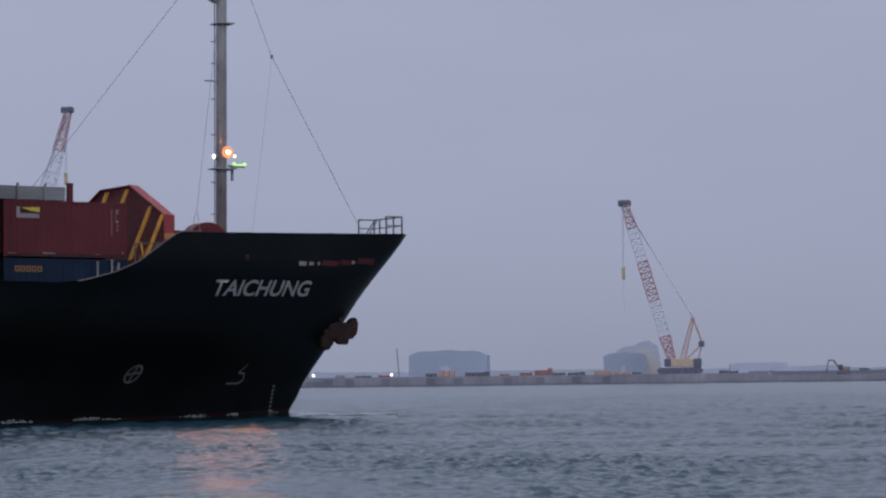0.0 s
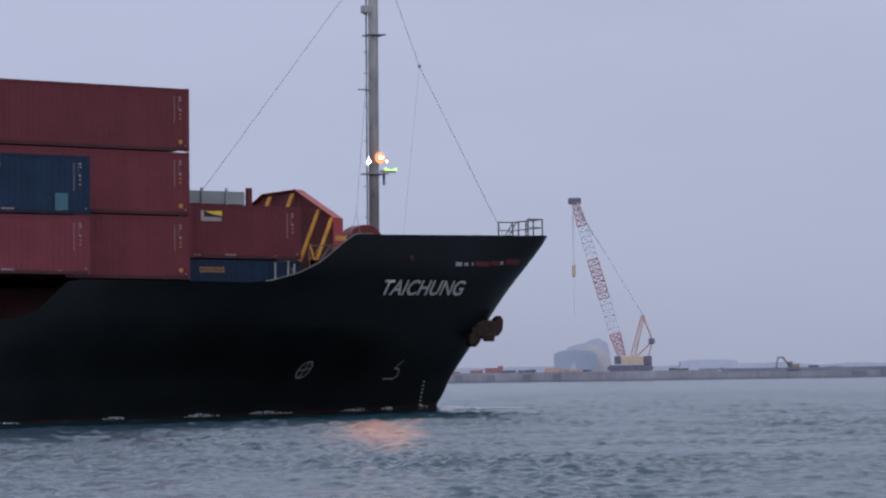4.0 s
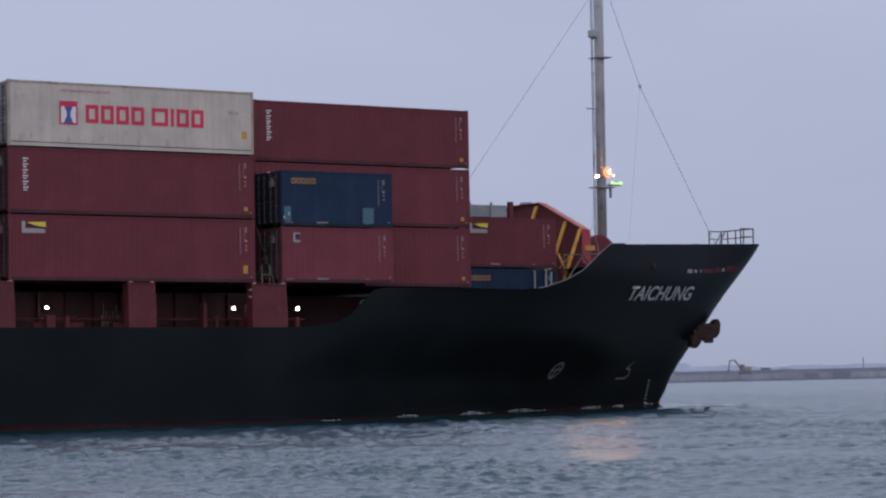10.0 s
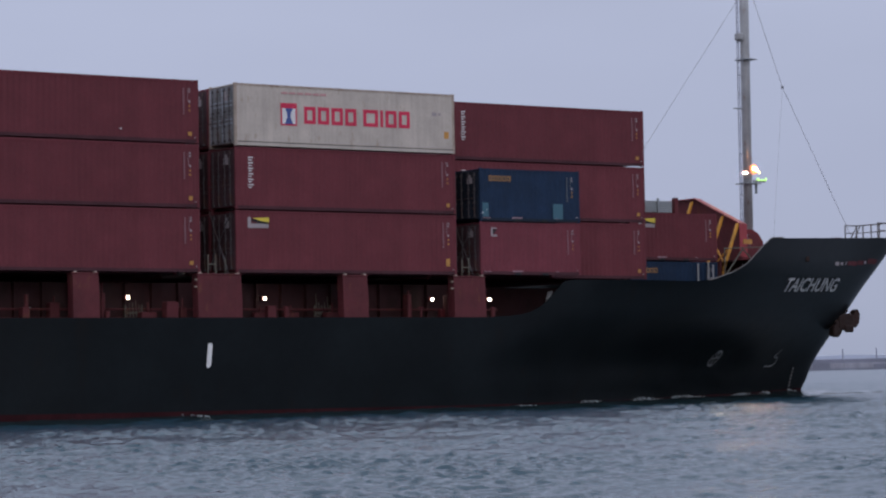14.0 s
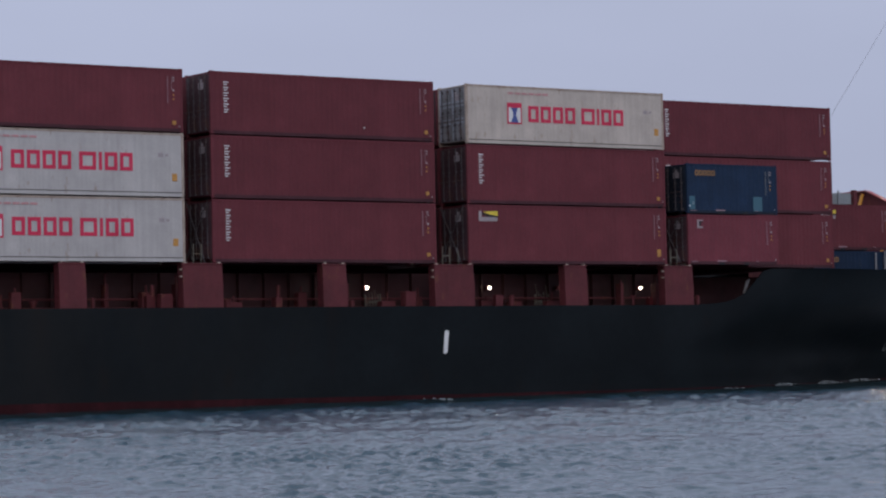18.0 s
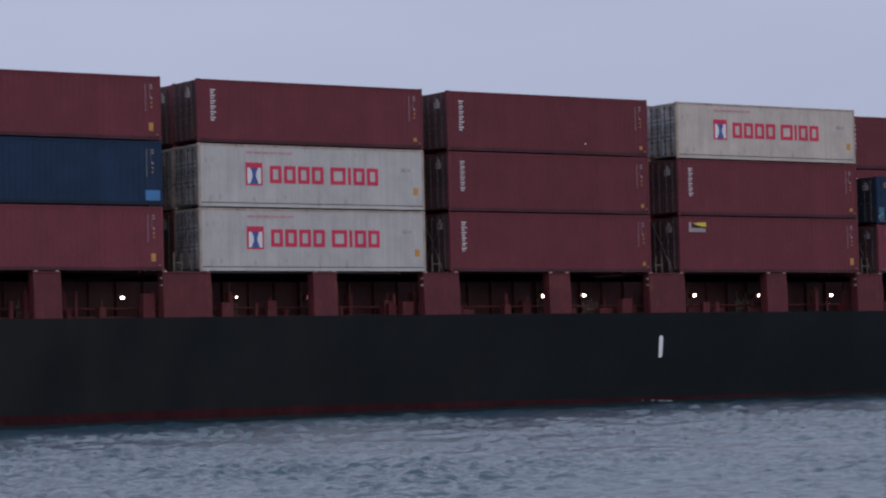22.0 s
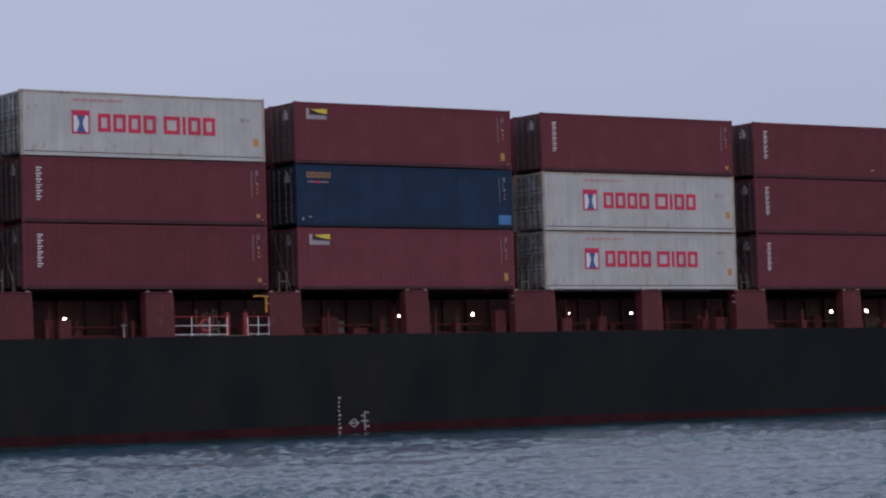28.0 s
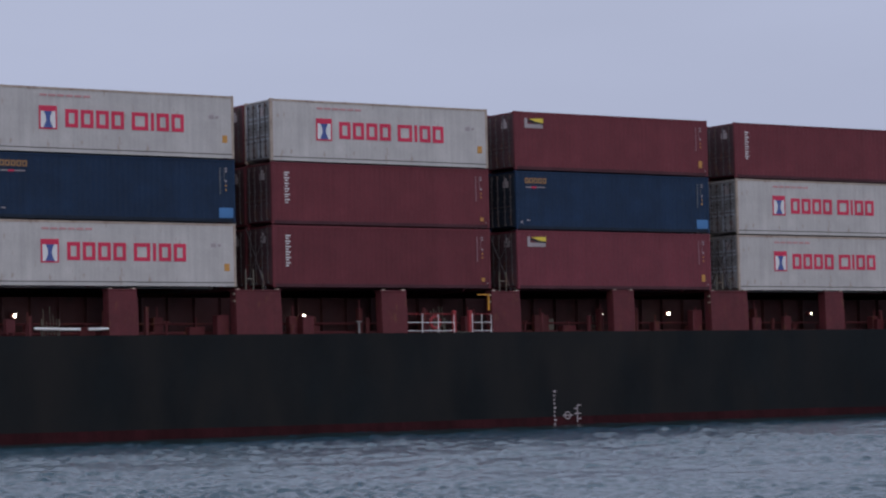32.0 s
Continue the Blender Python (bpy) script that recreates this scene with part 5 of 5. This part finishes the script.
# clutter on the mole: stacks, tarpaulins, parked plant
rnd = random.Random(9)
kinds = (("steel_stack", "dark stacked steel on the mole", CLUTTER_DARK), ("tarpaulin_pile", "orange tarpaulin-covered pile on the mole", CLUTTER_ORANGE), ("site_hut", "faded red site hut on the mole", CLUTTER_RED), ("block_stack", "grey concrete blocks stacked on the mole", CONCRETE))
spots = [(-92, 3.2, 0.9, 3), (-86, 5, 0.8, 0), (-64.5, 3.5, 1.2, 0), (-60.5, 5.2, 2.1, 1), (-52.5, 7.6, 1.7, 0), (-42, 3, 0.9, 2), (-36, 4, 1.2, 2), (-31.5, 6, 2.2, 2), (-26, 4, 1.0, 0), (-21.5, 6, 1.0, 0), (-13.5, 5.6, 1.6, 1), (-7.5, 5, 1.1, 1), (-2, 3, 0.8, 0), (24, 6, 0.9, 0), (33, 8, 0.8, 3), (66, 3, 1.2, 0), (71, 5, 0.8, 3), (-104, 4, 1.0, 3), (-79, 4, 0.8, 2)]
for x, w, h, k in spots:
    nm, lab, mt = kinds[k]
    pile = at_mole(tagged(new(nm), lab, nm.replace("_", " ")), x, 2.9, 12 + rnd.uniform(0, 10))
    cur = 0
    while cur < w - 0.5:
        ww = min(w - cur, rnd.uniform(1.2, 2.6))
        part({"steel_stack": "steel_beam", "tarpaulin_pile": "tarpaulin", "site_hut": "wall", "block_stack": "concrete_block"}[nm], boxes((cur, cur + ww - 0.1, rnd.uniform(0, 0.6), 3, 0, h * rnd.uniform(0.7, 1.0)), bevel=0.08), mt, pile)
        cur += ww
for x in (-98.6, -74.8):
    lp = tagged(new("quay_lamp"), "small lit white lamp on a short post", "lamp")
    at_mole(lp, x, 3.0, 2)
    part("post", rods(((0, 0, 0), (0, 0, 0.7), 0.12)), CR_DARK, lp)
    part("glass", ball(0.42), GLOW_PIER, lp, "lit white glass", True, pose(0, -0.3, 0.7))
for x, h in ((-72.6, 9.5), (95.5, 4.2), (105.6, 4.3)):
    pl = at_mole(tagged(part("thin_pole", rods(((-0.8 if x < 0 else 0, 0, 0), (-1.6 if x < 0 else 0, 0, h), 0.14)), CR_DARK), "thin dark pole standing on the mole", "pole"), x + 1, 2.2, 12)


# ---- crawler cranes ----
def lattice(bm, a, b, w0, w1, panels, r):
    """A square lattice boom piece from a to b."""
    a, b = Vector(a), Vector(b)
    d = (b - a).normalized()
    side = Vector((0, 1, 0))
    up = d.cross(side).normalized()
    def ring_at(k):
        w = (w0 + (w1 - w0) * k) / 2
        c = a.lerp(b, k)
        return [c + side * w + up * w, c - side * w + up * w, c - side * w - up * w, c + side * w - up * w]
    rings = [ring_at(i / panels) for i in range(panels + 1)]
    for i in range(4):
        rod(bm, rings[0][i], rings[-1][i], r, 5)
    for p in range(panels):
        for i in range(4):
            j = (i + 1) % 4
            u, v = (rings[p][i], rings[p + 1][j]) if p % 2 else (rings[p][j], rings[p + 1][i])
            rod(bm, u, v, r * 0.6, 4)
    for rg in rings:
        for i in range(4):
            rod(bm, rg[i], rg[(i + 1) % 4], r * 0.6, 4)


def crawler_crane(x, back, foot, tip, mirror=1, label=""):
    """Foot and tip of the boom in the crane's own x and z; mirror -1 leans it the other way."""
    ob = tagged(new("crawler_crane"), label, "crane")
    at_mole(ob, x, 2.9, back)
    s = mirror
    for y in (-3.2, 2.2):
        bm = bmesh.new()
        prism(bm, [(p * s, z) for p, z in ((-6.6, 0.25), (-5.9, 0), (5.9, 0), (6.8, 0.3), (7.1, 1.1), (6.2, 1.9), (-6.2, 1.9), (-7.1, 1.1))], y, y + 1.2)
        tr = part("crawler_track", bm, CR_DARK, ob)
        for i in range(7):
            part("road_wheel", rods(((-5.1 + i * 1.7, y - 0.1, 0.7), (-5.1 + i * 1.7, y, 0.7), 0.45)), CR_DARK, tr)
    part("slew_ring", rods(((0, 0, 1.3), (0, 0, 1.9), 1.8), seg=16), CR_DARK, ob)
    part("house", boxes((min(-3.4 * s, 4.2 * s), max(-3.4 * s, 4.2 * s), -2.0, 2.0, 2.1, 4.6), bevel=0.15), CR_YELLOW, ob, "ochre machinery house")
    part("cab", boxes((min(-4.8 * s, -2.8 * s), max(-4.8 * s, -2.8 * s), -2.4, -0.8, 2.2, 4.6), bevel=0.2), CR_DARK, ob, "dark glazed cab")
    part("counterweight", boxes((min(4.2 * s, 6.6 * s), max(4.2 * s, 6.6 * s), -2.4, 2.4, 1.9, 4.6), bevel=0.15), CR_DARK, ob, "dark counterweight block")
    fx, fz = foot
    tx, tz = tip
    boom_l = math.hypot(tx - fx, tz - fz)
    def along(k):
        return (fx + (tx - fx) * k, 0, fz + (tz - fz) * k)
    cuts = ((0, 0.16, CR_RED, 2.0, 3.2), (0.16, 0.38, CR_WHITE, 3.2, 3.2), (0.38, 0.62, CR_RED, 3.2, 3.2), (0.62, 0.83, CR_WHITE, 3.2, 3.0), (0.83, 0.97, CR_RED, 3.0, 1.8))
    for a, b, mt, w0, w1 in cuts:
        bm = bmesh.new()
        lattice(bm, along(a), along(b), w0, w1, max(4, int((b - a) * boom_l / 1.7)), (0.34 if a == 0 else 0.22) if mt is CR_RED else 0.10)
        part("boom_section", bm, mt, ob)
    bm = bmesh.new()
    hx, _, hz = along(0.975)
    box(bm, hx - 2.2, hx + 1.8, -1, 1, hz - 0.6, hz + 1.4, bevel=0.4)
    part("boom_head", bm, CR_DARK, ob, "dark sheave head")
    gx, gz = 4.2 * s, 17.0
    bm = bmesh.new()
    lattice(bm, (0.8 * s, 0, 4.0), (gx, 0, gz), 1.6, 0.9, 6, 0.15)
    part("gantry_mast", bm, GANTRY, ob)
    part("gantry_leg", rods(((gx, 0, gz), (7.0 * s, 0, 9.2), 0.28), ((7.0 * s, 0, 9.2), (5.6 * s, 0, 4.4), 0.22), ((7.0 * s, 0, 9.2), (2.0 * s, 0, 4.4), 0.22), seg=6), GANTRY, ob)
    part("winch_block", boxes((min(5.8 * s, 7.6 * s), max(5.8 * s, 7.6 * s), -0.7, 0.7, 8.2, 10.0), bevel=0.2), CR_DARK, ob)
    part("pendant", rods(((gx, -0.6, gz), along(0.96), 0.14), ((gx + 0.5, 0.6, gz - 0.3), along(0.94), 0.14), seg=5), CR_WHITE, ob)
    part("hoist_rope", rods(((hx - 1.0, 0, hz - 0.4), (hx - 1.0, 0, hz - 20), 0.09), ((hx - 0.6, 0, hz - 0.4), (hx - 0.6, 0, hz - 20), 0.09), ((hx - 0.8, 0, hz - 22), (hx - 0.8, 0, hz - 35), 0.06), seg=5), CR_WHITE, ob)
    part("hook_block", boxes((hx - 1.35, hx - 0.25, -0.4, 0.4, hz - 23.0, hz - 19.2), bevel=0.2), CR_YELLOW, ob, "ochre hook block")
    return ob


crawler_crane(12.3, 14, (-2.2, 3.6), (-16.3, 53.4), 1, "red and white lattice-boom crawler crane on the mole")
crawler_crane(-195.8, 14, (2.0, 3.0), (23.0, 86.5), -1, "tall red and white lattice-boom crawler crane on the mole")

# excavator
ex = tagged(new("excavator"), "small brown tracked excavator with raised arm", "excavator")
at_mole(ex, 61, 2.2, 9)
for y in (-1.4, 0.8):
    part("track", boxes((-2.0, 2.0, y, y + 0.6, 0, 0.9), bevel=0.25), CR_DARK, ex)
part("house", boxes((-1.4, 2.0, -1.3, 1.3, 1.0, 2.2), bevel=0.15), EX_BROWN, ex)
part("cab", boxes((-1.5, -0.1, -1.3, -0.3, 1.2, 2.9), bevel=0.15), CR_DARK, ex)
part("boom_arm", rods(((-1.0, 0.2, 1.6), (-3.0, 0.2, 4.3), 0.3), ((-3.0, 0.2, 4.3), (-4.6, 0.2, 4.1), 0.25), seg=6), EX_BROWN, ex)
part("dipper_arm", rods(((-4.4, 0.2, 4.3), (-4.9, 0.2, 1.4), 0.22), seg=6), EX_BROWN, ex)
part("bucket", boxes((-5.3, -4.5, -0.3, 0.7, 0.7, 1.5), bevel=0.2), CR_DARK, ex)

def motions():
    for ob, m in ABOARD:
        walk(ob, [(t, pose(s, SIDE, 0, 0, TRIM, 0) @ m) for t, s in RUN])
    walk(water, [(0.0, pose(0, 0, 0)), (16.0, pose(-3.2, -1.6, 0)), (32.0, pose(-6.4, -3.2, 0))])


motions()
